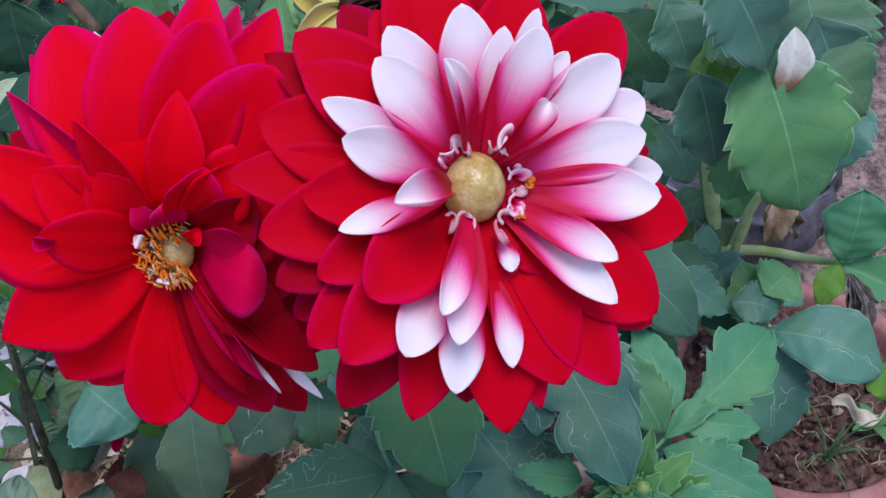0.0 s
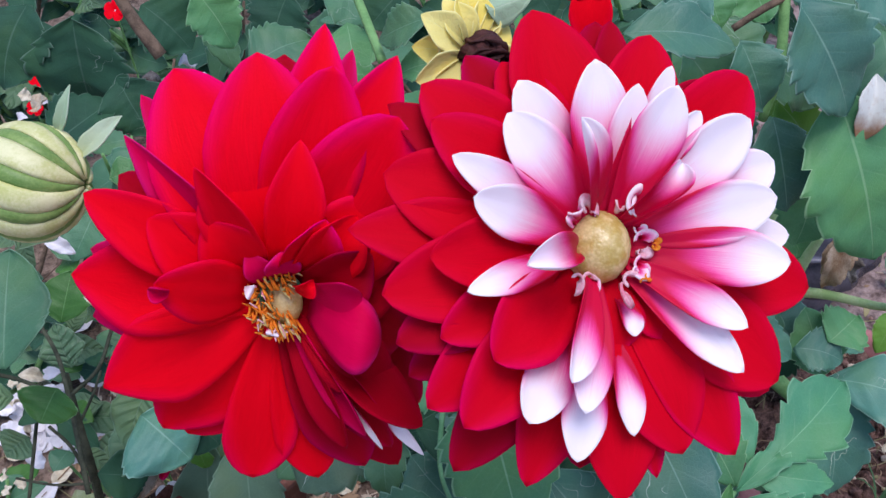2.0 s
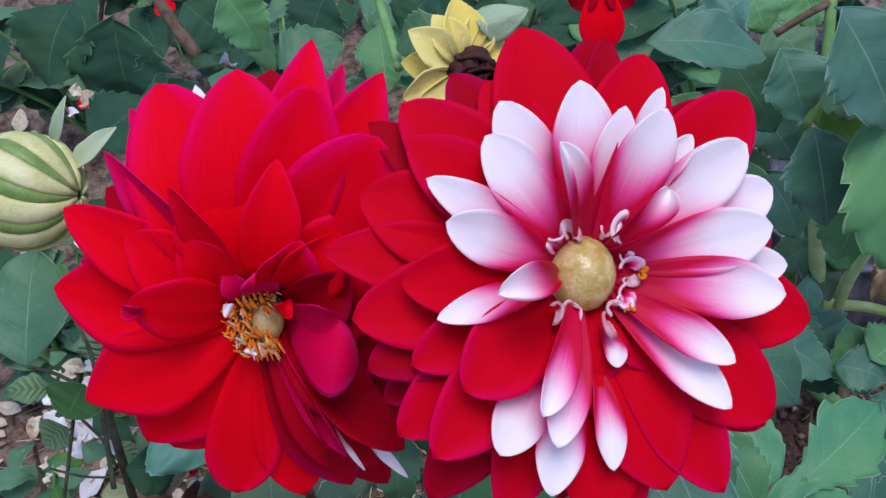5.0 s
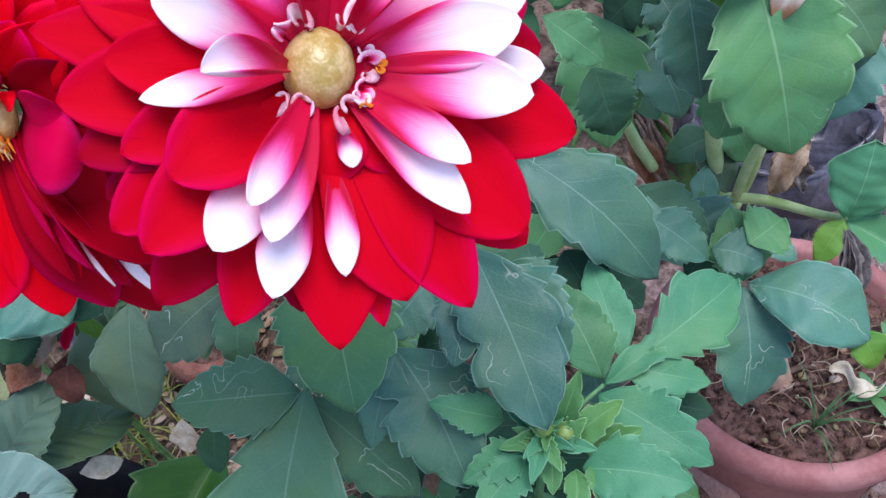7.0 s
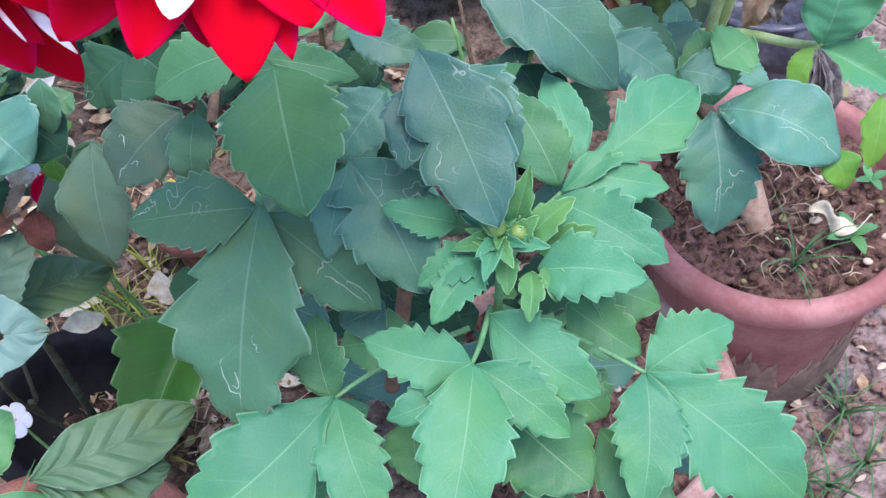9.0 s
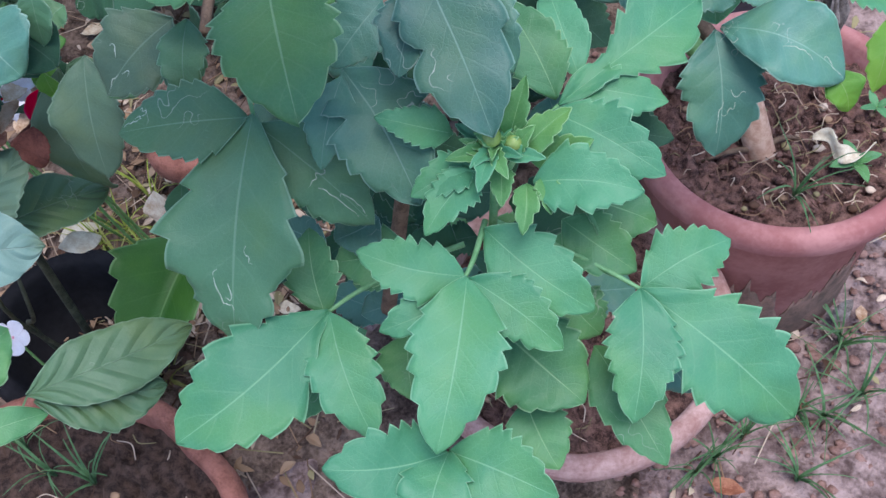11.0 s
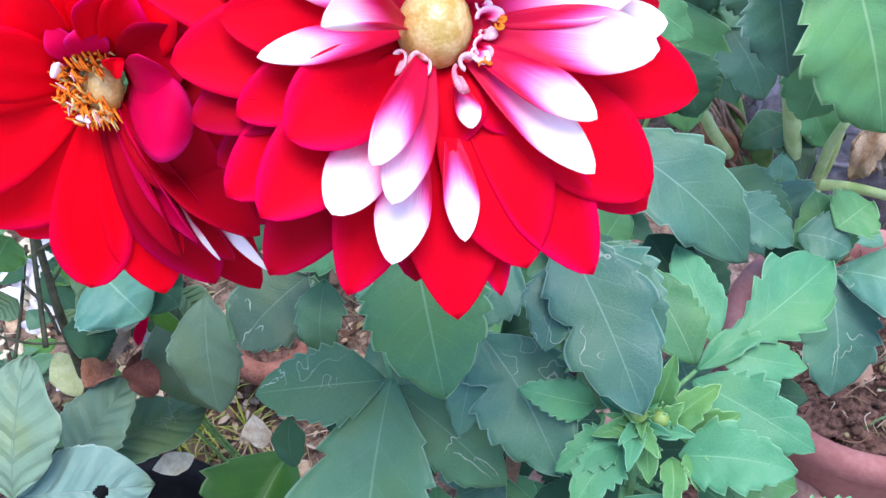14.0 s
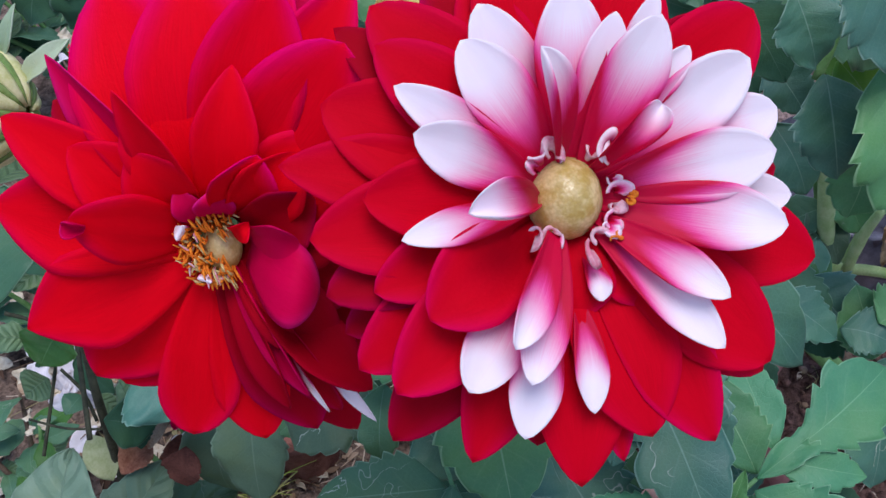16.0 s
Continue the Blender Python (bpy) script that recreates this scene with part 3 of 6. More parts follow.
inner_petal(WHITE_DEEP, -116.0, 54.5, 13.6, 30, bow=0.006, cup=0.26, roll=-10)
inner_petal(WHITE_DEEP, -105.4, 62.9, 17.0, 25, cup=0.14)
inner_petal(WHITE_MID, -118.2, 73.4, 20.5, 16, start=0.03, foot=0.004)
inner_petal(WHITE_MID, -100.2, 81.6, 18.6, 12.5, start=0.036, foot=0.004, cup=0.05, point=0.5)
inner_petal(WHITE_MID, -81.8, 73.0, 12.0, 9.5, start=0.034, cup=0.22, point=0.5)
inner_petal(WHITE, -71.5, 36.4, 8.4, 9, start=0.02, cup=0.3)

SCARLET = Matrix(((0.9401, -0.0242, 0.3400, -0.0075), (0.2995, 0.5348, -0.7901, 0.5365), (-0.1627, 0.8446, 0.5101, 0.9225), (0, 0, 0, 1)))
dahlia_red = thing("dahlia_flower", SCARLET, "open scarlet dahlia with magenta petal edges and orange stamens", "flower", "dahlia flowers")


def ray_petal(material, angle, reach, width, rise, start=0.010, foot=0.0, bow=0.008, cup=0.08, point=0.62, **how):
    petal(dahlia_red, material, angle, reach, width * 1.08, rise, start=start, foot=foot, bow=bow, cup=cup, widest=how.pop("widest", 0.58), point=point, base=how.pop("base", 0.40), **how)


ray_petal(PALE, 105.6, 88.9, 17, -50, foot=-0.020)
ray_petal(MAGENTA, 122.4, 92.2, 19, -38, foot=-0.018)
ray_petal(MAGENTA, 68.7, 101.9, 21, -33, foot=-0.014, point=0.8)
ray_petal(MAGENTA, 169.2, 76.0, 25, -40, foot=-0.016)
ray_petal(MAGENTA, -170.3, 76.5, 27, -33, foot=-0.014)
ray_petal(MAGENTA, -143, 74, 22, -27, foot=-0.012)
# the darker red here paints the shade low down and between the two flowers
ray_petal(SHADED_RED, -60.8, 107, 28, -27, foot=-0.012)
ray_petal(SHADED_RED, -45, 88, 34, -24, foot=-0.012)
ray_petal(SHADED_RED, -28, 74, 34, -24, foot=-0.012)
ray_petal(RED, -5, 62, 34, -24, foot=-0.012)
ray_petal(SHADED_RED, 24, 66, 34, -20, foot=-0.012)
ray_petal(SHADED_RED, 85, 94, 40, -26, foot=-0.012)
ray_petal(SHADED_RED, 110, 84, 36, -32, foot=-0.014)
ray_petal(SHADED_RED, 142, 76, 32, -30, foot=-0.014)
ray_petal(SHADED_RED, 46, 88, 36, -16, foot=-0.012)
ray_petal(SHADED_RED, -110, 72, 40, -26, foot=-0.012)
ray_petal(ROSE, 77.0, 108.5, 31, -21, bow=0.014, point=0.85, cup=0.14)
ray_petal(ROSE, 61.6, 106.5, 33, -5, point=0.85, cup=0.14)
ray_petal(ROSE, 111.3, 96.5, 45, -12, bow=0.014, point=0.35, cup=0.06)
ray_petal(ROSE, 92.5, 96.5, 44, 4, bow=0.012, point=0.45, cup=0.06)
ray_petal(MAGENTA, 129.2, 86.0, 20, 0, bow=0.010, point=0.95, roll=-30, cup=0.2)
ray_petal(RED, 147.0, 84.0, 25, 1, point=0.45)
ray_petal(RED, 170.5, 79.5, 38, -5, bow=0.005, point=0.85, cup=0.05, widest=0.64)
ray_petal(RED, -154.5, 78.0, 37, -3, bow=0.003, point=0.95, cup=0.03, widest=0.62)
ray_petal(RED, -130.5, 76.5, 37, -14, bow=0.003, point=0.8, cup=0.06, widest=0.66, roll=-8)
ray_petal(RED, -122.0, 75.0, 33, -18, bow=0.002, point=0.5, cup=0.06, widest=0.7)
ray_petal(RED, -99.5, 86.0, 29, -13, bow=0.003, point=0.25, cup=0.05, widest=0.70, base=0.3)
ray_petal(RED, -81.0, 90.5, 27, -15, bow=0.003, point=0.55, cup=0.05, widest=0.68, base=0.3)
# darker red again for the shaded right-hand side of the bloom
ray_petal(SHADED_RED, -67.8, 92.5, 31, -14, bow=0.004, point=0.7, widest=0.62)
ray_petal(SHADED_RED, -58, 84, 22, 0, roll=36, cup=0.24)
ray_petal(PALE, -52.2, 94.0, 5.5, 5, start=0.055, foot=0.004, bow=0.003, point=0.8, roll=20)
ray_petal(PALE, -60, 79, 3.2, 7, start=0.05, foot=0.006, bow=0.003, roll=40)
ray_petal(SHADED_RED, -46, 80, 22, 12, roll=-34, cup=0.2)
ray_petal(SHADED_RED, -70, 72, 15, 4, roll=40, cup=0.3)
ray_petal(MAGENTA, -62, 68, 13, 10, roll=48, cup=0.3)
ray_petal(ROSE, 76.3, 94.5, 36, 18, bow=0.006, point=0.4, cup=0.05)
ray_petal(ROSE, 57.5, 86.0, 41, 20, bow=0.006, point=0.2, cup=0.05)
ray_petal(RED, 143, 60, 28, 8, bow=0.006)
ray_petal(RED, 104, 64, 38, 8, bow=0.010, cup=0.04)
ray_petal(RED, 40, 62, 34, 10, bow=0.010, cup=0.04)
ray_petal(SHADED_RED, 15, 52, 30, 4, bow=0.014)
ray_petal(SHADED_RED, -20, 56, 30, 2, bow=0.012)
ray_petal(SHADED_RED, -42, 58, 26, 6, bow=0.012)
ray_petal(RED, 162.5, 49.0, 27, 23, bow=0.006, cup=0.03, roll=-14, point=0.5, widest=0.5)
ray_petal(MAGENTA, 164.5, 50.5, 7, 25, start=0.043, foot=0.023, bow=0.002, cup=0.4, curl=0.8, point=0.0)
ray_petal(RED, 82.0, 66.0, 21, 20, foot=0.004, bow=0.010, cup=0.14, point=0.8)
ray_petal(ROSE, 115.5, 64.5, 20, 23, bow=0.008, roll=-44, cup=0.12, point=0.9, sweep=2)
ray_petal(RED, 128, 44, 26, 14, bow=0.008, roll=-24)
ray_petal(ROSE, 70.0, 40.0, 24, 28, bow=0.010, cup=0.24, roll=26, sweep=-3, point=0.8)
ray_petal(RED, 50, 46, 25, 18, bow=0.014, roll=16, cup=0.2)
ray_petal(SHADED_RED, 28, 40, 24, 16, bow=0.014, roll=12, cup=0.2)
ray_petal(MAGENTA, -14, 38.0, 27, 29, start=0.012, foot=0.004, bow=0.014, cup=-0.14, roll=-16, sweep=-4, point=0.15)
ray_petal(MAGENTA, 12, 30, 22, 27, start=0.012, foot=0.004, bow=0.012, cup=0.16, roll=24)
ray_petal(MAGENTA, 119.7, 25.0, 10, 12, start=0.008, bow=0.008)
ray_petal(MAGENTA, 88, 22, 14, 15, start=0.008, bow=0.008, roll=14)
ray_petal(RED, 40, 16, 9, 16, start=0.006, bow=0.010, curl=0.6)
ray_petal(PALE, 151.7, 15.5, 5.7, 9)
ray_petal(PALE, -110, 14, 5.0, 8)


def dome(radius, height, n=10, m=24, off=(0, 0, 0), tall=1.0):
    verts, faces = [], []
    for i in range(n + 1):
        th = 0.5 * math.pi * i / n
        for j in range(m):
            a = 2 * math.pi * j / m
            k = 1 + 0.03 * noise.noise((9 * math.cos(a) * math.sin(th), 9 * math.sin(a) * math.sin(th), 2))
            verts.append((off[0] + radius * math.sin(th) * math.cos(a) * k, off[1] + tall * radius * math.sin(th) * math.sin(a) * k, off[2] + height * math.cos(th) * k))
    for i in range(n):
        for j in range(m):
            j2 = (j + 1) % m
            faces.append((i * m + j, (i + 1) * m + j, (i + 1) * m + j2, i * m + j2))
    return verts, faces, None


def cone_back(flower, radius, depth):
    """The green cup behind the petals."""
    prof = [(0.001, -depth), (0.006, -depth), (radius * 0.7, -depth * 0.55), (radius, -0.004), (radius * 0.6, 0.0), (0.001, 0.001)]
    part("calyx", lathe(prof, 24), STEM, flower)


# disc of unopened florets, ringed by small curled ones
disc_one = part("disc", dome(0.0130, 0.0145, off=(-0.0014, -0.0006, 0.001), tall=1.1), DISC, dahlia_bicolour, "yellow-green domed flower disc")
FL = random.Random(4)


def floret(flower, angle, r, size, z, material, name="floret"):
    """A small ribbon at the disc's rim, rolled up like a scroll."""
    a = radians(angle)
    ca, sa = math.cos(a), math.sin(a)
    n, m = 30, 6
    grid, uv = np.zeros((n, m, 3)), np.zeros((n, m, 2))
    turns, spin, lean, ph = FL.uniform(2.8, 5.2), FL.choice((-1, 1)), FL.uniform(0.25, 0.7), FL.uniform(0, 6)
    for i in range(n):
        s = i / (n - 1)
        th = ph + spin * turns * s
        rho = size * (0.50 - 0.26 * s)
        tall = size * (0.85 + 0.25 * math.sin(5 * s + ph)) * (0.35 + 0.65 * math.sin(math.pi * (0.12 + 0.80 * s)))
        for j in range(m):
            v = j / (m - 1)
            q = rho * (0.55 + 0.85 * v * v)
            x, t, h = r + q * math.cos(th) + lean * tall * v, q * 0.8 * math.sin(th), z + tall * (v - 0.45 * v ** 4)
            grid[i, j] = (ca * x - sa * t, sa * x + ca * t, h)
            uv[i, j] = (-0.5 + s, 0.22 + 0.62 * v)
    part(name, sheet(grid, uv, 0.0007), material, flower)


for ang, size, r in ((62, 12.5, 19.5), (54, 9.5, 16), (72, 7, 14.5), (126, 10, 16), (140, 9.5, 17.5), (114, 6, 14), (152, 7, 15.5), (225, 9.5, 18), (238, 8.5, 14.5), (250, 6, 14), (292, 10.5, 16.5), (304, 9.5, 15.5), (318, 7, 14.5), (332, 9, 14.5), (350, 6, 14), (8, 8.5, 14.5), (24, 6, 14)):
    floret(disc_one, ang + FL.uniform(-3, 3), r / 1000, size * 0.86 / 1000, 0.005 + 0.0009 * max(0, r - 14) + FL.uniform(0, 0.003), WHITE_DEEP if FL.random() < 0.6 else FLORET)
for k, ang in enumerate((-2, 4, -38, -44)):
    floret(disc_one, ang, 0.0185, 0.0030, 0.010, POLLEN, "anther")
disc_two = part("disc", dome(0.0074, 0.006, off=(0.0018, -0.002, 0.002), tall=1.35), DISC, dahlia_red, "olive flower disc half hidden by stamens")
for k in range(170):
    ang, rad = FL.uniform(40, 315), 0.0105 * FL.random() ** 0.4
    x, y = rad * math.cos(radians(ang)) - 0.001, rad * math.sin(radians(ang)) * 1.25
    z, q = 0.007 + 0.25 * (0.0125 - rad), FL.uniform(0.0015, 0.005)
    lean = FL.uniform(-0.003, 0.003)
    path = [(x, y, z - 0.005), (x * 1.1, y * 1.1 + lean * 0.5, z + q * 0.5), (x * 1.28 + lean, y * 1.28 - lean, z + q)]
    part("stamen", tube(path, [0.0004, 0.0004, FL.uniform(0.0004, 0.0007), 0.0002], 6), FLORET if k % 17 == 0 else DISC if k % 4 == 0 else POLLEN, disc_two)
cone_back(dahlia_bicolour, 0.020, 0.022)
cone_back(dahlia_red, 0.0072, 0.022)


# ---- the plants ----
dahlia = thing("dahlia_plant", (0.22, 0.72, 0.10), "bushy dahlia plant with broad toothed green leaves in a pot", "plant")
leaf(dahlia, (0.191, 0.530, 0.584), (0.188, 0.427, 0.556), 0.057, YOUNG, teeth=7, bite=0.3)
leaf(dahlia, (0.190, 0.531, 0.582), (0.124, 0.531, 0.598), 0.038, YOUNG, bite=0.3)
leaf(dahlia, (0.189, 0.522, 0.575), (0.143, 0.492, 0.573), 0.033, YOUNG, shape=0.35, bite=0.3)
leaf(dahlia, (0.192, 0.530, 0.582), (0.253, 0.500, 0.562), 0.038, YOUNG, bite=0.3)
leaf(dahlia, (0.196, 0.567, 0.581), (0.269, 0.531, 0.557), 0.049, YOUNG, bite=0.3)
stalk(dahlia, [(0.190, 0.531, 0.582), (0.193, 0.546, 0.581), (0.195, 0.576, 0.576)], [0.0014, 0.0021], PETIOLE)
leaf(dahlia, (0.296, 0.555, 0.548), (0.401, 0.504, 0.494), 0.068, YOUNG, teeth=8, shape=0.58, bite=0.3, notches=((1, 0.12, 0.55, 0.14),))
leaf(dahlia, (0.296, 0.557, 0.544), (0.350, 0.597, 0.551), 0.044, YOUNG, bite=0.3)
leaf(dahlia, (0.296, 0.555, 0.548), (0.300, 0.477, 0.517), 0.046, YOUNG, bite=0.3)
stalk(dahlia, [(0.297, 0.555, 0.547), (0.273, 0.566, 0.548), (0.235, 0.580, 0.551), (0.196, 0.593, 0.550)], [0.0014, 0.0021], PETIOLE)
leaf(dahlia, (0.099, 0.518, 0.539), (0.020, 0.421, 0.523), 0.070, YOUNG, teeth=8, shape=0.58, bite=0.3, notches=((-1, 0.14, 0.4, 0.12),))
leaf(dahlia, (0.101, 0.515, 0.543), (0.142, 0.445, 0.511), 0.046, YOUNG, bite=0.3)
leaf(dahlia, (0.095, 0.519, 0.530), (0.075, 0.571, 0.552), 0.036, GREEN)
stalk(dahlia, [(0.099, 0.517, 0.539), (0.114, 0.534, 0.538), (0.146, 0.563, 0.534), (0.178, 0.582, 0.534)], [0.0014, 0.0021], PETIOLE)
shady_leaf = leaf(dahlia, (0.050, 0.598, 0.637), (0.044, 0.488, 0.539), 0.084, SHADY, teeth=7, bite=0.28, shape=0.56, notches=((-1, 0.74, 0.22, 0.06), (1, 0.80, 0.2, 0.05)))
trail(shady_leaf, 0.25, 0.66, 0.035, 3)
trail(shady_leaf, 0.1, 0.72, 0.03, 4)
trail(shady_leaf, -0.3, 0.62, 0.025, 15)
side_leaf = leaf(dahlia, (0.046, 0.598, 0.632), (-0.033, 0.577, 0.632), 0.049, SHADY)
trail(side_leaf, 0.5, 0.80, 0.03, 5)
trail(side_leaf, 0.55, 0.86, 0.025, 6)
trail(side_leaf, 0.4, 0.82, 0.03, 7)
other_leaf = leaf(dahlia, (0.050, 0.596, 0.629), (0.122, 0.570, 0.567), 0.051, SHADY)
trail(other_leaf, -0.3, 0.45, 0.05, 8)
trail(other_leaf, 0.3, 0.55, 0.05, 9)
trail(other_leaf, 0.1, 0.7, 0.04, 10)
stalk(dahlia, [(0.050, 0.597, 0.636), (0.033, 0.638, 0.629), (0.028, 0.713, 0.613)], [0.0014, 0.0021], PETIOLE)
leaf(dahlia, (0.062, 0.647, 0.709), (0.092, 0.571, 0.665), 0.074, GREEN, teeth=8)
leaf(dahlia, (0.102, 0.629, 0.648), (0.159, 0.562, 0.608), 0.066, BLUE, notches=((1, 0.34, 0.5, 0.05),))
leaf(dahlia, (0.103, 0.623, 0.649), (0.096, 0.573, 0.620), 0.030, BLUE)
leaf(dahlia, (0.145, 0.668, 0.708), (0.202, 0.583, 0.654), 0.062, BLUE, teeth=7, shape=0.52, notches=((1, 0.5, 0.3, 0.06),))
leaf(dahlia, (0.150, 0.655, 0.694), (0.144, 0.606, 0.672), 0.037, BLUE)
leaf(dahlia, (0.164, 0.704, 0.652), (0.204, 0.682, 0.637), 0.034, BLUE)
leaf(dahlia, (0.115, 0.687, 0.650), (0.086, 0.648, 0.626), 0.045, BLUE)
leaf(dahlia, (0.233, 0.643, 0.614), (0.314, 0.731, 0.626), 0.052, YOUNG, teeth=8, shape=0.66, bite=0.3, notches=((1, 0.30, 0.5, 0.16), (-1, 0.34, 0.6, 0.16)))
leaf(dahlia, (0.241, 0.657, 0.618), (0.301, 0.659, 0.607), 0.030, YOUNG, bite=0.3)
leaf(dahlia, (0.244, 0.663, 0.617), (0.215, 0.725, 0.636), 0.032, YOUNG, bite=0.12)
leaf(dahlia, (0.232, 0.643, 0.620), (0.192, 0.693, 0.650), 0.040, GREEN)
leaf(dahlia, (0.230, 0.627, 0.627), (0.302, 0.596, 0.615), 0.041, YOUNG, bite=0.3)
stalk(dahlia, [(0.233, 0.643, 0.614), (0.217, 0.627, 0.603), (0.200, 0.607, 0.572)], [0.0014, 0.0021], PETIOLE)
leaf(dahlia, (0.196, 0.740, 0.625), (0.230, 0.707, 0.602), 0.043, DARK)
leaf(dahlia, (0.175, 0.596, 0.637), (0.130, 0.592, 0.652), 0.025, YOUNG, shape=0.38, fold=0.3, bite=0.3)
leaf(dahlia, (0.189, 0.583, 0.627), (0.156, 0.556, 0.626), 0.026, YOUNG, shape=0.38, fold=0.3, bite=0.3)
leaf(dahlia, (0.192, 0.579, 0.624), (0.167, 0.536, 0.617), 0.028, YOUNG, shape=0.38, fold=0.3, bite=0.3)
leaf(dahlia, (0.209, 0.597, 0.638), (0.217, 0.613, 0.675), 0.017, SPROUT, shape=0.36, fold=0.55, bite=0.34, teeth=5)
leaf(dahlia, (0.215, 0.590, 0.629), (0.244, 0.608, 0.656), 0.021, SPROUT, shape=0.36, fold=0.55, bite=0.34, teeth=5)
leaf(dahlia, (0.225, 0.580, 0.618), (0.290, 0.576, 0.625), 0.041, YOUNG, shape=0.38, fold=0.3, bite=0.3)
leaf(dahlia, (0.221, 0.579, 0.617), (0.223, 0.548, 0.609), 0.016, SPROUT, shape=0.36, fold=0.55, bite=0.34, teeth=5)
leaf(dahlia, (0.231, 0.583, 0.619), (0.238, 0.561, 0.614), 0.015, SPROUT, shape=0.36, fold=0.55, bite=0.34, teeth=5)
leaf(dahlia, (0.202, 0.589, 0.629), (0.183, 0.581, 0.643), 0.015, SPROUT, shape=0.36, fold=0.55, bite=0.34, teeth=5)
leaf(dahlia, (0.203, 0.592, 0.636), (0.190, 0.587, 0.652), 0.012, SPROUT, shape=0.36, fold=0.55, bite=0.34, teeth=5)
leaf(dahlia, (0.212, 0.590, 0.634), (0.224, 0.594, 0.655), 0.013, SPROUT, shape=0.36, fold=0.55, bite=0.34, teeth=5)
leaf(dahlia, (0.206, 0.585, 0.623), (0.209, 0.560, 0.618), 0.015, SPROUT, shape=0.36, fold=0.55, bite=0.34, teeth=5)
leaf(dahlia, (0.222, 0.593, 0.621), (0.258, 0.604, 0.633), 0.021, SPROUT, shape=0.36, fold=0.55, bite=0.34, teeth=5)
stalk(dahlia, [(0.201, 0.592, 0.629), (0.200, 0.581, 0.585), (0.198, 0.570, 0.532), (0.201, 0.561, 0.447), (0.190, 0.598, 0.337), (0.206, 0.623, 0.183)], [0.0022, 0.0034, 0.006], PETIOLE)
# inner filler leaves, half of them dark to deepen the shaded gaps
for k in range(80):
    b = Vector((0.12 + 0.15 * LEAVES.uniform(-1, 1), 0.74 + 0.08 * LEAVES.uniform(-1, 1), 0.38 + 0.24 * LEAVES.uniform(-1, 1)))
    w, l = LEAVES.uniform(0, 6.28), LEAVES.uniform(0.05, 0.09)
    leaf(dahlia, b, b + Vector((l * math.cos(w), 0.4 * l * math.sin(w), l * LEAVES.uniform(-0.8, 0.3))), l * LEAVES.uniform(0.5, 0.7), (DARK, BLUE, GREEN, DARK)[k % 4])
for spot, size in (((0.1985, 0.5900, 0.6440), 0.0068), ((0.2125, 0.5885, 0.6430), 0.0050)):
    part("bud", dome(size, size * 1.1, off=np.array(spot) - home(dahlia)), BUD_GREEN, dahlia, "small round green flower bud")
for k in range(16):
    a, l = k * 2.4, 0.015 + 0.0013 * k
    b = Vector((0.2010, 0.5890, 0.6350))
    leaf(dahlia, b, b + Vector((l * math.cos(a), l * math.sin(a), 0.014 - 0.0007 * k)), l * 0.36, (SPROUT, YOUNG)[k % 2], teeth=4, bite=0.34, fold=0.6)
leaf(dahlia, (0.212, 0.531, 0.510), (0.269, 0.493, 0.501), 0.068, GREEN)
leaf(dahlia, (0.190, 0.440, 0.523), (0.122, 0.411, 0.547), 0.052, YOUNG, bite=0.3)
leaf(dahlia, (0.191, 0.441, 0.523), (0.260, 0.422, 0.523), 0.049, YOUNG, bite=0.3)
leaf(dahlia, (0.191, 0.441, 0.523), (0.188, 0.376, 0.526), 0.042, YOUNG, bite=0.3)
leaf(dahlia, (0.272, 0.540, 0.489), (0.326, 0.469, 0.472), 0.047, GREEN)
leaf(dahlia, (0.252, 0.610, 0.563), (0.303, 0.605, 0.548), 0.042, GREEN)
leaf(dahlia, (0.242, 0.596, 0.555), (0.293, 0.572, 0.540), 0.041, GREEN)
leaf(dahlia, (0.145, 0.529, 0.497), (0.156, 0.485, 0.487), 0.043, GREEN)
leaf(dahlia, (0.088, 0.532, 0.479), (0.077, 0.466, 0.467), 0.045, GREEN)
leaf(dahlia, (0.245, 0.572, 0.506), (0.275, 0.552, 0.483), 0.043, GREEN)
leaf(dahlia, (0.315, 0.573, 0.451), (0.343, 0.538, 0.436), 0.042, BLUE)
leaf(dahlia, (0.229, 0.504, 0.464), (0.257, 0.461, 0.457), 0.047, GREEN)
leaf(dahlia, (0.141, 0.583, 0.514), (0.083, 0.574, 0.502), 0.044, GREEN)
leaf(dahlia, (0.115, 0.598, 0.530), (0.087, 0.578, 0.527), 0.044, BLUE)
leaf(dahlia, (0.175, 0.578, 0.528), (0.138, 0.584, 0.527), 0.039, DARK)
worn_leaf = leaf(dahlia, (-0.019, 0.661, 0.647), (-0.063, 0.620, 0.614), 0.060, DULL)
trail(worn_leaf, -0.3, 0.7, 0.03, 20)
trail(worn_leaf, 0.0, 0.75, 0.03, 21)
trail(worn_leaf, 0.3, 0.65, 0.03, 22)
leaf(dahlia, (-0.003, 0.651, 0.658), (0.001, 0.610, 0.629), 0.033, SHADY)
leaf(dahlia, (0.041, 0.662, 0.704), (-0.021, 0.645, 0.680), 0.044, GREEN)
leaf(dahlia, (0.040, 0.682, 0.678), (0.097, 0.689, 0.659), 0.026, GREEN)
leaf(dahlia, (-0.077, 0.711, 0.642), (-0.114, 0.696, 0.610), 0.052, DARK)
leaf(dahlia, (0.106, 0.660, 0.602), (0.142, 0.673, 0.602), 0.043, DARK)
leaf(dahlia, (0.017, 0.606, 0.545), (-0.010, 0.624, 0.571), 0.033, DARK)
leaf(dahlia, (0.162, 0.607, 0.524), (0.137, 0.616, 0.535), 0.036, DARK)
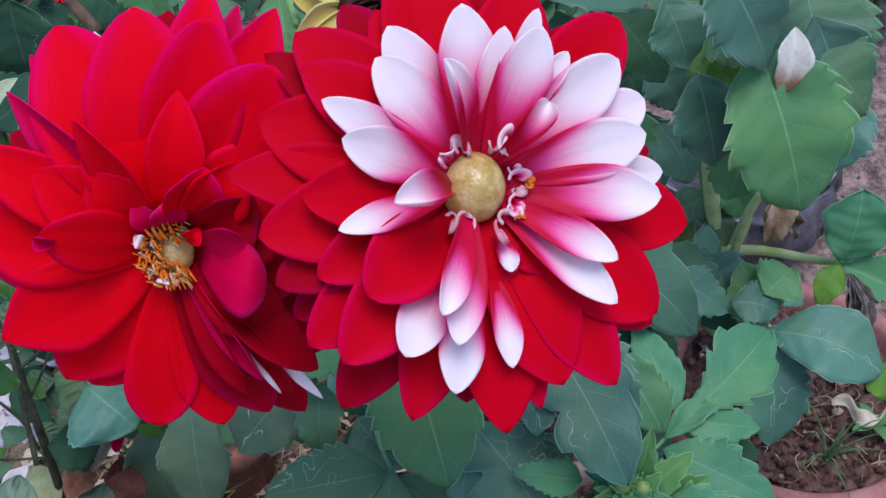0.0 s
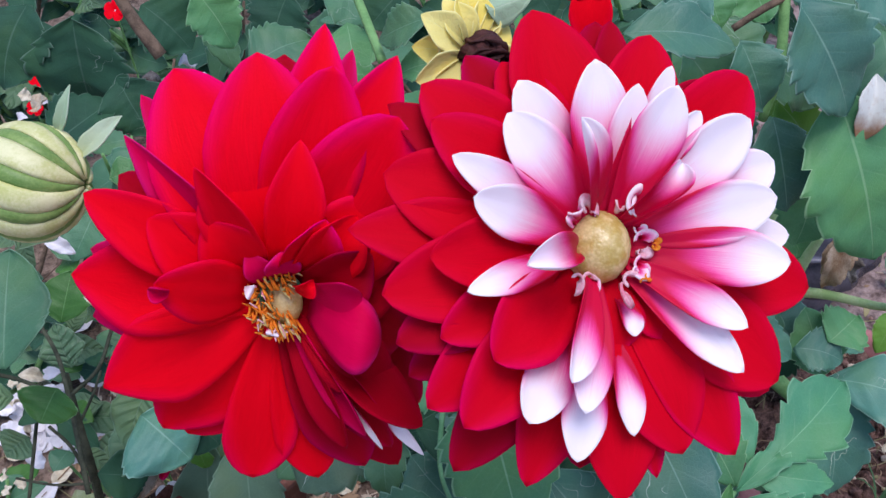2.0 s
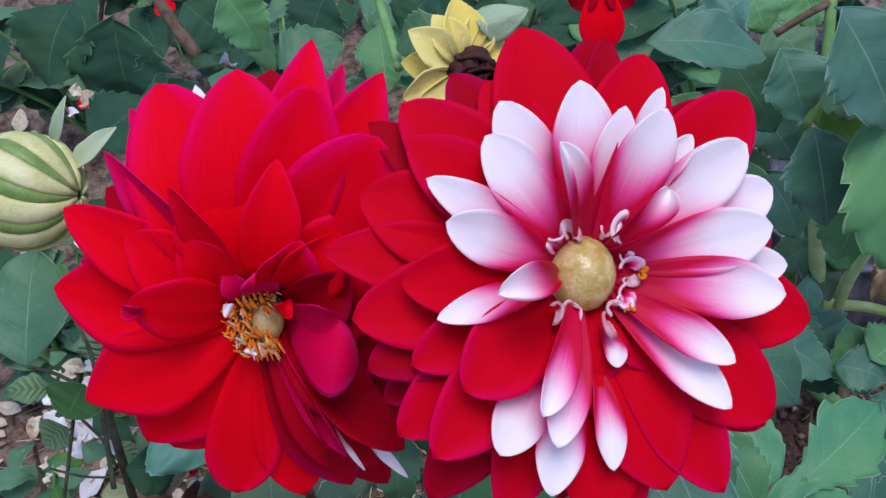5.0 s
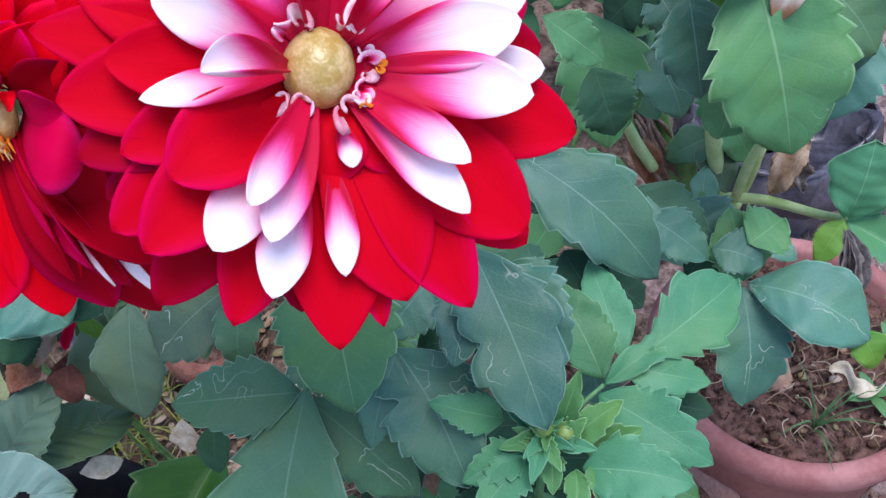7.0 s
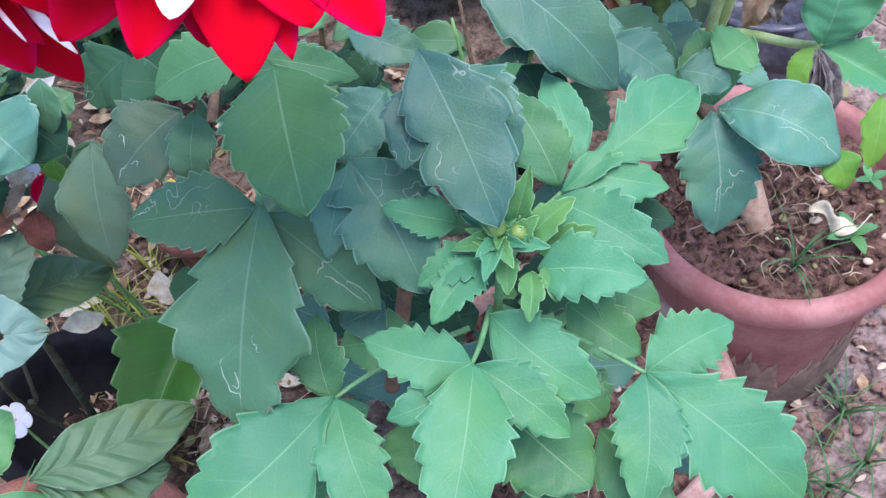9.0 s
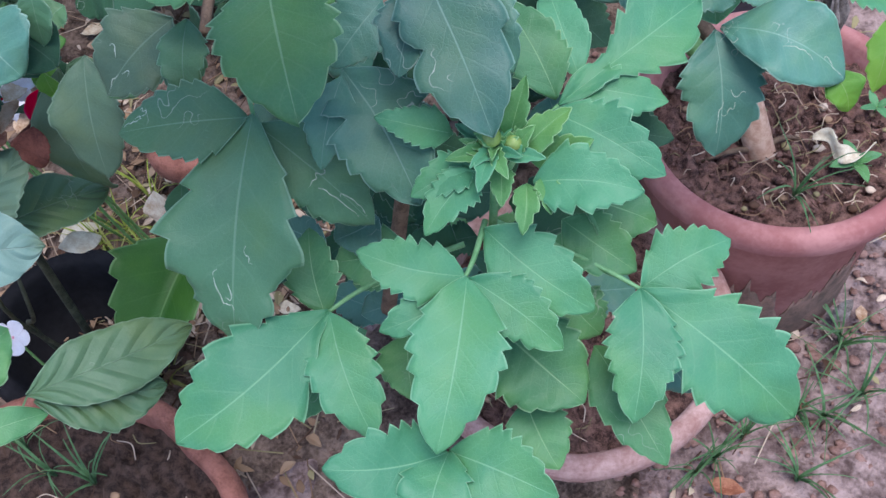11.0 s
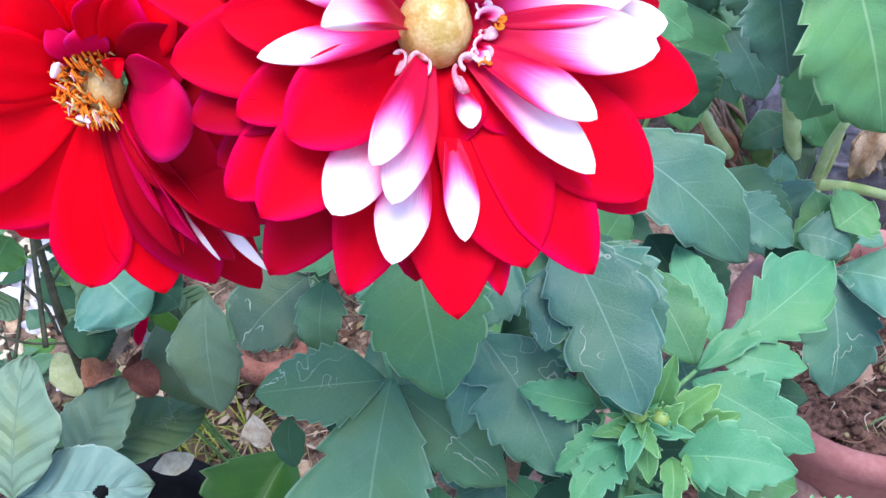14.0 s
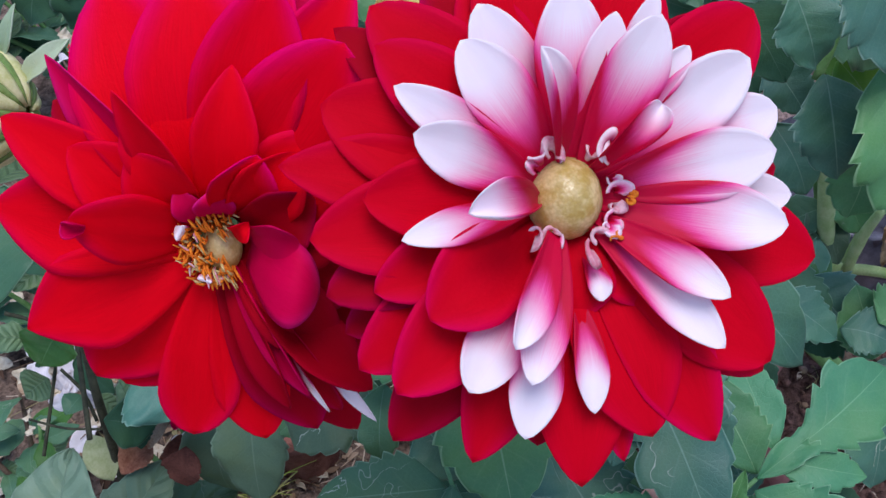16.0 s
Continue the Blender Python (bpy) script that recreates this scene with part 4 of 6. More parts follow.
stalk(dahlia, [(-0.013, 0.678, 0.615), (-0.016, 0.715, 0.622), (0.004, 0.754, 0.650)], [0.004, 0.004], BARK)
stalk(dahlia, [(0.088, 0.632, 0.322), (0.109, 0.641, 0.437), (0.120, 0.676, 0.519), (0.124, 0.713, 0.574)], [0.007, 0.006, 0.005], BARK)
leaf(dahlia, (0.161, 0.759, 0.699), (0.263, 0.730, 0.619), 0.064, BLUE, teeth=5)
leaf(dahlia, (0.155, 0.662, 0.695), (0.208, 0.624, 0.664), 0.065, BLUE)
leaf(dahlia, (0.172, 0.787, 0.789), (0.211, 0.789, 0.756), 0.032, GREEN)
leaf(dahlia, (0.203, 0.862, 0.688), (0.224, 0.845, 0.639), 0.047, DARK)
leaf(dahlia, (0.253, 0.830, 0.571), (0.306, 0.817, 0.539), 0.041, BLUE)
leaf(dahlia, (0.309, 0.824, 0.545), (0.350, 0.820, 0.536), 0.038, BLUE)
side_dahlia = thing("dahlia_plant", (0.40, 0.93, 0.20), "leggy dahlia shoot with drooping mined leaves in a terracotta pot", "plant")
hung_leaf = leaf(side_dahlia, (0.339, 0.821, 0.505), (0.354, 0.756, 0.426), 0.066, BLUE, bend=0.12)
trail(hung_leaf, -0.2, 0.45, 0.04, 13)
trail(hung_leaf, 0.0, 0.52, 0.035, 14)
trail(hung_leaf, -0.3, 0.55, 0.03, 16)
droop_leaf = leaf(side_dahlia, (0.344, 0.822, 0.507), (0.440, 0.789, 0.495), 0.067, BLUE_LIT, shape=0.6, bend=0.22, bite=0.05, pucker=0.03)
trail(droop_leaf, 0.2, 0.72, 0.035, 11)
trail(droop_leaf, 0.0, 0.8, 0.03, 12)
trail(droop_leaf, 0.6, 0.15, 0.03, 18)
leaf(side_dahlia, (0.340, 0.824, 0.508), (0.322, 0.865, 0.550), 0.053, GREEN)
leaf(side_dahlia, (0.355, 0.889, 0.494), (0.389, 0.871, 0.485), 0.026, BLUE_LIT)
leaf(side_dahlia, (0.431, 0.801, 0.490), (0.450, 0.782, 0.465), 0.032, LIME, bend=0.2, bite=0.06)
stalk(side_dahlia, [(0.324, 0.989, 0.426), (0.371, 0.973, 0.447), (0.416, 0.948, 0.462), (0.435, 0.930, 0.479)], [0.0065, 0.0055, 0.0045, 0.003], PALE_STEM)
stalk(side_dahlia, [(0.371, 1.042, 0.451), (0.359, 1.022, 0.413), (0.345, 1.000, 0.376)], [0.0045, 0.006, 0.006], PALE_STEM)
leaf(side_dahlia, (0.435, 0.930, 0.479), (0.443, 0.956, 0.554), 0.069, YOUNG, shape=0.75, fold=0.3, bite=0.04, pucker=0.03)
leaf(side_dahlia, (0.434, 0.929, 0.478), (0.415, 0.901, 0.447), 0.030, LIME, bite=0.1)
leaf(side_dahlia, (0.436, 0.928, 0.478), (0.508, 0.906, 0.453), 0.044, YOUNG, fold=0.6, bite=0.3)
leaf(side_dahlia, (0.489, 0.894, 0.458), (0.485, 0.847, 0.415), 0.032, LIME)
stalk(side_dahlia, [(0.435, 0.930, 0.479), (0.455, 0.944, 0.499), (0.477, 0.960, 0.524)], [0.003, 0.0025], PALE_STEM)
for dx, w in ((-0.006, 0.016), (0.0, 0.020), (0.007, 0.015), (0.003, 0.010)):
    leaf(side_dahlia, (0.417 + 0.3 * dx, 0.866, 0.536), (0.424 + dx, 0.826, 0.492 + abs(dx)), w, HUSKY, fold=1.5, bite=0.08, teeth=4, pucker=0.10, wave=0.16, shape=0.62, name="dry_leaf")
leaf(side_dahlia, (0.319, 0.889, 0.462), (0.362, 0.917, 0.480), 0.035, GREEN, bite=0.08)
leaf(side_dahlia, (0.304, 1.008, 0.492), (0.335, 0.970, 0.455), 0.042, DULL, bite=0.08)
leaf(side_dahlia, (0.315, 0.943, 0.442), (0.320, 0.974, 0.474), 0.022, GREEN, bite=0.03)
leaf(side_dahlia, (0.252, 0.932, 0.483), (0.323, 0.900, 0.432), 0.064, BLUE_LIT, bite=0.05)
leaf(side_dahlia, (0.396, 1.020, 0.493), (0.387, 0.996, 0.435), 0.034, DRY, fold=0.8, bite=0.1, name="dry_leaf")
stalk(side_dahlia, [(0.250, 1.057, 0.517), (0.266, 1.048, 0.477), (0.290, 1.031, 0.401)], [0.008, 0.009], STEM)
stalk(side_dahlia, [(0.309, 1.057, 0.522), (0.327, 1.031, 0.447)], [0.007, 0.0075], STEM)
stalk(side_dahlia, [(0.283, 1.012, 0.467), (0.306, 0.998, 0.398), (0.323, 1.002, 0.318), (0.424, 0.958, 0.240)], [0.01, 0.012, 0.009], STEM)
stalk(side_dahlia, [(0.231, 1.024, 0.494), (0.257, 1.004, 0.457)], [0.005, 0.005], STEM)
stalk(side_dahlia, [(0.239, 1.023, 0.524), (0.262, 1.011, 0.487), (0.279, 1.001, 0.455)], [0.0016, 0.002, 0.0012], FIBRE, sides=5)
stalk(side_dahlia, [(0.244, 1.019, 0.519), (0.266, 1.007, 0.483), (0.284, 0.998, 0.452)], [0.0016, 0.002, 0.0012], FIBRE, sides=5)
stalk(side_dahlia, [(0.248, 1.015, 0.515), (0.270, 1.003, 0.479), (0.289, 0.994, 0.449)], [0.0016, 0.002, 0.0012], FIBRE, sides=5)
stalk(side_dahlia, [(0.252, 1.012, 0.510), (0.264, 0.999, 0.474), (0.294, 0.991, 0.446)], [0.0016, 0.002, 0.0012], FIBRE, sides=5)
stalk(side_dahlia, [(0.242, 1.007, 0.505), (0.268, 0.994, 0.469), (0.282, 0.987, 0.441)], [0.0016, 0.002, 0.0012], FIBRE, sides=5)
stalk(side_dahlia, [(0.247, 1.003, 0.500), (0.272, 0.990, 0.465), (0.287, 0.984, 0.438)], [0.0016, 0.002, 0.0012], FIBRE, sides=5)
stalk(side_dahlia, [(0.251, 0.999, 0.496), (0.266, 0.985, 0.460), (0.291, 0.981, 0.435)], [0.0016, 0.002, 0.0012], FIBRE, sides=5)
stalk(side_dahlia, [(0.255, 0.995, 0.492), (0.270, 0.981, 0.455), (0.296, 0.977, 0.432)], [0.0016, 0.002, 0.0012], FIBRE, sides=5)
stalk(side_dahlia, [(0.245, 0.990, 0.486), (0.274, 0.977, 0.451), (0.284, 0.973, 0.428)], [0.0016, 0.002, 0.0012], FIBRE, sides=5)
stalk(side_dahlia, [(0.236, 1.053, 0.512), (0.264, 1.030, 0.456), (0.289, 1.016, 0.386), (0.361, 1.007, 0.299), (0.426, 0.943, 0.229)], [0.006, 0.009, 0.01], BARK)
stalk(side_dahlia, [(0.244, 1.060, 0.521), (0.253, 1.059, 0.488), (0.268, 1.067, 0.453)], [0.008, 0.008, 0.007200000000000001], STEM)
stalk(side_dahlia, [(0.231, 1.032, 0.488), (0.245, 1.031, 0.457), (0.262, 1.036, 0.419)], [0.007, 0.007, 0.0063], STEM)
stalk(side_dahlia, [(0.311, 1.057, 0.522), (0.320, 1.049, 0.481), (0.325, 1.043, 0.431)], [0.007, 0.007, 0.0063], PALE_STEM)
stalk(side_dahlia, [(0.253, 1.060, 0.521), (0.265, 1.055, 0.485), (0.273, 1.068, 0.453)], [0.006, 0.006, 0.0054], STEM)
stalk(side_dahlia, [(0.297, 1.009, 0.464), (0.299, 1.000, 0.427), (0.307, 0.999, 0.385)], [0.011, 0.011, 0.009899999999999999], STEM)
stalk(side_dahlia, [(0.367, 1.039, 0.508), (0.362, 1.015, 0.451), (0.355, 1.012, 0.402)], [0.006, 0.006, 0.0054], PALE_STEM)
stalk(side_dahlia, [(0.349, 0.977, 0.438), (0.344, 0.977, 0.409), (0.341, 0.981, 0.371)], [0.005, 0.005, 0.0045000000000000005], PALE_STEM)
stalk(side_dahlia, [(0.234, 1.049, 0.508), (0.256, 1.048, 0.476), (0.270, 1.052, 0.436)], [0.002, 0.0028, 0.0014], FIBRE, sides=5)
stalk(side_dahlia, [(0.239, 1.045, 0.503), (0.262, 1.045, 0.473), (0.276, 1.049, 0.432)], [0.002, 0.0028, 0.0014], FIBRE, sides=5)
stalk(side_dahlia, [(0.245, 1.040, 0.497), (0.269, 1.042, 0.469), (0.282, 1.045, 0.429)], [0.002, 0.0028, 0.0014], FIBRE, sides=5)
stalk(side_dahlia, [(0.250, 1.036, 0.492), (0.275, 1.039, 0.466), (0.288, 1.041, 0.425)], [0.002, 0.0028, 0.0014], FIBRE, sides=5)
stalk(side_dahlia, [(0.253, 1.050, 0.509), (0.258, 1.035, 0.461), (0.293, 1.037, 0.422)], [0.002, 0.0028, 0.0014], FIBRE, sides=5)
stalk(side_dahlia, [(0.234, 1.045, 0.502), (0.264, 1.032, 0.458), (0.274, 1.033, 0.416)], [0.002, 0.0028, 0.0014], FIBRE, sides=5)
stalk(side_dahlia, [(0.240, 1.040, 0.497), (0.271, 1.029, 0.455), (0.279, 1.029, 0.412)], [0.002, 0.0028, 0.0014], FIBRE, sides=5)
stalk(side_dahlia, [(0.246, 1.035, 0.492), (0.277, 1.026, 0.452), (0.285, 1.025, 0.409)], [0.002, 0.0028, 0.0014], FIBRE, sides=5)
stalk(side_dahlia, [(0.248, 1.050, 0.509), (0.260, 1.022, 0.447), (0.291, 1.021, 0.405)], [0.002, 0.0028, 0.0014], FIBRE, sides=5)
stalk(side_dahlia, [(0.254, 1.045, 0.503), (0.267, 1.018, 0.444), (0.297, 1.018, 0.401)], [0.002, 0.0028, 0.0014], FIBRE, sides=5)
stalk(side_dahlia, [(0.235, 1.040, 0.497), (0.273, 1.015, 0.441), (0.277, 1.013, 0.396)], [0.002, 0.0028, 0.0014], FIBRE, sides=5)
stalk(side_dahlia, [(0.241, 1.035, 0.491), (0.280, 1.012, 0.438), (0.283, 1.009, 0.392)], [0.002, 0.0028, 0.0014], FIBRE, sides=5)
stalk(side_dahlia, [(0.243, 1.050, 0.509), (0.262, 1.008, 0.433), (0.288, 1.005, 0.389)], [0.002, 0.0028, 0.0014], FIBRE, sides=5)
stalk(side_dahlia, [(0.249, 1.045, 0.503), (0.269, 1.005, 0.429), (0.294, 1.001, 0.385)], [0.002, 0.0028, 0.0014], FIBRE, sides=5)
leaf(side_dahlia, (0.402, 1.007, 0.510), (0.377, 0.980, 0.446), 0.026, DRY, fold=1.1, wave=0.3, bite=0.2, name="dry_leaf")
leaf(side_dahlia, (0.390, 0.999, 0.484), (0.404, 0.982, 0.454), 0.019, HUSKY, fold=1.1, wave=0.3, bite=0.2, name="dry_leaf")
leaf(side_dahlia, (0.319, 1.007, 0.494), (0.275, 0.990, 0.472), 0.039, SHADY, bite=0.05)
leaf(side_dahlia, (0.312, 0.980, 0.479), (0.315, 0.946, 0.446), 0.025, BLUE_LIT, bite=0.04)
stalk(side_dahlia, [(0.302, 0.985, 0.574), (0.316, 0.985, 0.502), (0.333, 0.985, 0.418)], [0.0075, 0.0080, 0.0075], PALE_STEM)
stalk(side_dahlia, [(0.230, 0.975, 0.535), (0.247, 0.975, 0.502), (0.264, 0.975, 0.474)], [0.0050, 0.0058, 0.0056], PALE_STEM)
stalk(side_dahlia, [(0.356, 0.970, 0.532), (0.348, 0.970, 0.497), (0.344, 0.970, 0.447)], [0.0040, 0.0052, 0.0050], PALE_STEM)
leaf(side_dahlia, (0.234, 0.990, 0.500), (0.265, 0.985, 0.441), 0.030, RUST, fold=0.8, bite=0.05, teeth=3, name="dry_leaf")
leaf(side_dahlia, (0.319, 1.020, 0.526), (0.356, 1.000, 0.470), 0.050, GREEN, fold=0.3, bite=0.05)
rear_dahlia = thing("dahlia_plant", (0.30, 1.15, 0.05), "tall dahlia behind with dark toothed leaves", "plant")
leaf(rear_dahlia, (0.138, 0.792, 0.876), (0.209, 0.815, 0.852), 0.038, BLUE, teeth=6)
leaf(rear_dahlia, (0.259, 0.891, 0.837), (0.308, 0.871, 0.757), 0.073, BLUE)
leaf(rear_dahlia, (0.235, 0.930, 0.777), (0.259, 0.912, 0.725), 0.051, BLUE)
leaf(rear_dahlia, (0.302, 0.890, 0.762), (0.349, 0.836, 0.644), 0.107, GREEN, teeth=8)
leaf(rear_dahlia, (0.263, 0.893, 0.735), (0.282, 0.858, 0.671), 0.060, BLUE)
leaf(rear_dahlia, (0.291, 0.992, 0.672), (0.326, 0.977, 0.634), 0.053, LIME)
leaf(rear_dahlia, (0.355, 0.941, 0.752), (0.393, 0.917, 0.658), 0.075, BLUE)
leaf(rear_dahlia, (0.203, 0.903, 0.837), (0.174, 0.893, 0.815), 0.042, BLUE)
leaf(rear_dahlia, (0.308, 0.903, 0.667), (0.303, 0.880, 0.611), 0.054, GREEN)
leaf(rear_dahlia, (0.300, 0.946, 0.826), (0.357, 0.933, 0.798), 0.055, BLUE)
stalk(rear_dahlia, [(0.267, 0.938, 0.695), (0.275, 0.954, 0.735), (0.274, 0.990, 0.789)], [0.004, 0.0045], STEM)
stalk(rear_dahlia, [(0.236, 0.969, 0.761), (0.260, 0.975, 0.778), (0.288, 0.994, 0.782)], [0.003, 0.003], BARK)
shed = thing("dead_leaf", (0.331, 0.892, 0.762), "curled parched leaf caught on green foliage", "leaf")
leaf(shed, (0.330, 0.900, 0.772), (0.321, 0.871, 0.731), 0.026, SHED, fold=0.9, bend=0.15, teeth=3, bite=0.05)
leaf(rear_dahlia, (0.289, 0.880, 0.537), (0.327, 0.858, 0.504), 0.059, BLUE)
leaf(rear_dahlia, (0.337, 0.828, 0.550), (0.363, 0.855, 0.554), 0.047, GREEN)
leaf(rear_dahlia, (0.327, 0.858, 0.504), (0.295, 0.845, 0.484), 0.038, DARK)
leaf(rear_dahlia, (-0.157, 0.874, 0.848), (-0.135, 0.866, 0.804), 0.039, GREEN)
leaf(rear_dahlia, (-0.136, 0.892, 0.767), (-0.095, 0.931, 0.767), 0.051, SHADY)
leaf(rear_dahlia, (-0.068, 0.944, 0.775), (-0.055, 0.899, 0.743), 0.041, GREEN)
leaf(rear_dahlia, (0.023, 0.775, 0.895), (-0.008, 0.780, 0.875), 0.028, SHADY)
leaf(rear_dahlia, (-0.196, 0.995, 0.766), (-0.175, 0.963, 0.708), 0.031, SHADY)
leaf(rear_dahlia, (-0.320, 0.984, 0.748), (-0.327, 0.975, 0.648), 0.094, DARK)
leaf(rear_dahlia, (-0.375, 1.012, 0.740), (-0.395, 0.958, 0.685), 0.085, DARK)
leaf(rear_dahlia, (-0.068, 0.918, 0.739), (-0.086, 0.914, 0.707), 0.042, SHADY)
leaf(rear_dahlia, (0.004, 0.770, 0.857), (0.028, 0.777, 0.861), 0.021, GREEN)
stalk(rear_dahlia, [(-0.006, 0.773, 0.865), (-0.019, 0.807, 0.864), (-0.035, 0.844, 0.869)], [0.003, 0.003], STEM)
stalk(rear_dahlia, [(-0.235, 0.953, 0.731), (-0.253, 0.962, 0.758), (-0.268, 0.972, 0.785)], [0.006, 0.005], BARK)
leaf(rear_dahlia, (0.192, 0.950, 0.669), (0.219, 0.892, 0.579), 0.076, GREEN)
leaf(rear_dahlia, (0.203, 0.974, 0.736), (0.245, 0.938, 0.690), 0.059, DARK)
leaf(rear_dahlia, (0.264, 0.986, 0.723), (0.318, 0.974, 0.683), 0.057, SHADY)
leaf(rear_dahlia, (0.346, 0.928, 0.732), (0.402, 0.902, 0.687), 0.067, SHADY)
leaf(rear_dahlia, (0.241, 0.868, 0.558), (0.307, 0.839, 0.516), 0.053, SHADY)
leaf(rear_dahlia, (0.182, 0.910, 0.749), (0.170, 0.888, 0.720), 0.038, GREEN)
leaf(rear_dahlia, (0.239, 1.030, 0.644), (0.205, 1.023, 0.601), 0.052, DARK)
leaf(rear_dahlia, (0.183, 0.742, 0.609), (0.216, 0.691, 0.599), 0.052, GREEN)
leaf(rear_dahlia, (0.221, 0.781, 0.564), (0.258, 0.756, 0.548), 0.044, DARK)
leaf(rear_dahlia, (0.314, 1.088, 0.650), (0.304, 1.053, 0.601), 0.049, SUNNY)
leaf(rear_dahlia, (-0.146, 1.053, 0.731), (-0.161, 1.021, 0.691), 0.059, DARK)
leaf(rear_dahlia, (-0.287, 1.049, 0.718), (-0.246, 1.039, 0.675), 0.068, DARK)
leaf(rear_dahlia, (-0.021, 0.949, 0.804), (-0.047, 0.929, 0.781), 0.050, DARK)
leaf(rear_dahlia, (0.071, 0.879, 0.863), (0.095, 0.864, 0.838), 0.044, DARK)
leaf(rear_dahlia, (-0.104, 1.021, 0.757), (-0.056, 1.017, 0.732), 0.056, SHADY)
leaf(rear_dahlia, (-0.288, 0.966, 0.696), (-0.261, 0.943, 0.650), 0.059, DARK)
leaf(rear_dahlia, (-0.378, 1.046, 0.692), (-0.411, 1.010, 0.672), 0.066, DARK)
leaf(rear_dahlia, (0.329, 1.028, 0.777), (0.367, 0.991, 0.739), 0.077, SHADY)
leaf(rear_dahlia, (0.378, 1.052, 0.742), (0.402, 1.006, 0.689), 0.081, SHADY)
leaf(rear_dahlia, (0.254, 1.085, 0.742), (0.282, 1.058, 0.708), 0.065, GREEN)
leaf(rear_dahlia, (0.215, 1.041, 0.757), (0.236, 1.019, 0.727), 0.046, GREEN)
leaf(rear_dahlia, (0.353, 0.982, 0.755), (0.377, 0.920, 0.685), 0.100, SHADY)
leaf(rear_dahlia, (0.405, 0.952, 0.672), (0.385, 0.909, 0.614), 0.063, BLUE_LIT)
leaf(rear_dahlia, (0.243, 0.939, 0.648), (0.275, 0.906, 0.606), 0.053, BLUE)
leaf(rear_dahlia, (0.242, 1.010, 0.654), (0.274, 0.981, 0.625), 0.051, BLUE)
leaf(rear_dahlia, (0.253, 1.138, 0.660), (0.293, 1.111, 0.630), 0.063, SHADY)
leaf(rear_dahlia, (0.231, 0.966, 0.602), (0.258, 0.935, 0.574), 0.041, SHADY)


# ---- ground and pots ----
def earth():
    n = 90
    xs = np.concatenate([-np.geomspace(40, 1.2, 14), np.linspace(-1.1, 1.4, n), np.geomspace(1.5, 40, 14)])
    ys = np.concatenate([-np.geomspace(40, 0.5, 12), np.linspace(-0.4, 2.2, n), np.geomspace(2.3, 60, 14)])
    verts = [(x, y, 0.012 * noise.fractal((x * 7, y * 7, 0), 1.0, 2.0, 4) if abs(x) < 2 and abs(y) < 3 else 0.0) for y in ys for x in xs]
    m = len(xs)
    faces = [(j * m + i, j * m + i + 1, (j + 1) * m + i + 1, (j + 1) * m + i) for j in range(len(ys) - 1) for i in range(m - 1)]
    ob = part("ground", (verts, faces, None), GROUND, None)
    tagged(ob, "bare reddish garden earth with scattered grass and litter", "ground", kind="structure")


earth()


def bed():
    """Dark, littered soil under the planting."""
    n = 120
    xs, ys = np.linspace(-1.9, 0.34, n), np.linspace(0.46, 2.9, n)
    verts, faces = [], []
    for y in ys:
        for x in xs:
            ragged = 0.07 * noise.fractal((x * 4, y * 4, 7), 1.0, 2.0, 4)
            inside = min(x + 1.8, 0.27 - x, y - 0.52, 2.8 - y) + ragged
            verts.append((x, y, 0.016 * min(1.0, max(-0.6, inside * 12)) + 0.016 * noise.fractal((x * 14, y * 14, 2), 0.8, 2.0, 5)))
    for j in range(n - 1):
        for i in range(n - 1):
            a = j * n + i
            faces.append((a, a + 1, a + n + 1, a + n))
    ob = part("flower_bed", (verts, faces, None), HUMUS, None)
    tagged(ob, "dark littered soil of the flower bed", "soil", kind="structure")


bed()


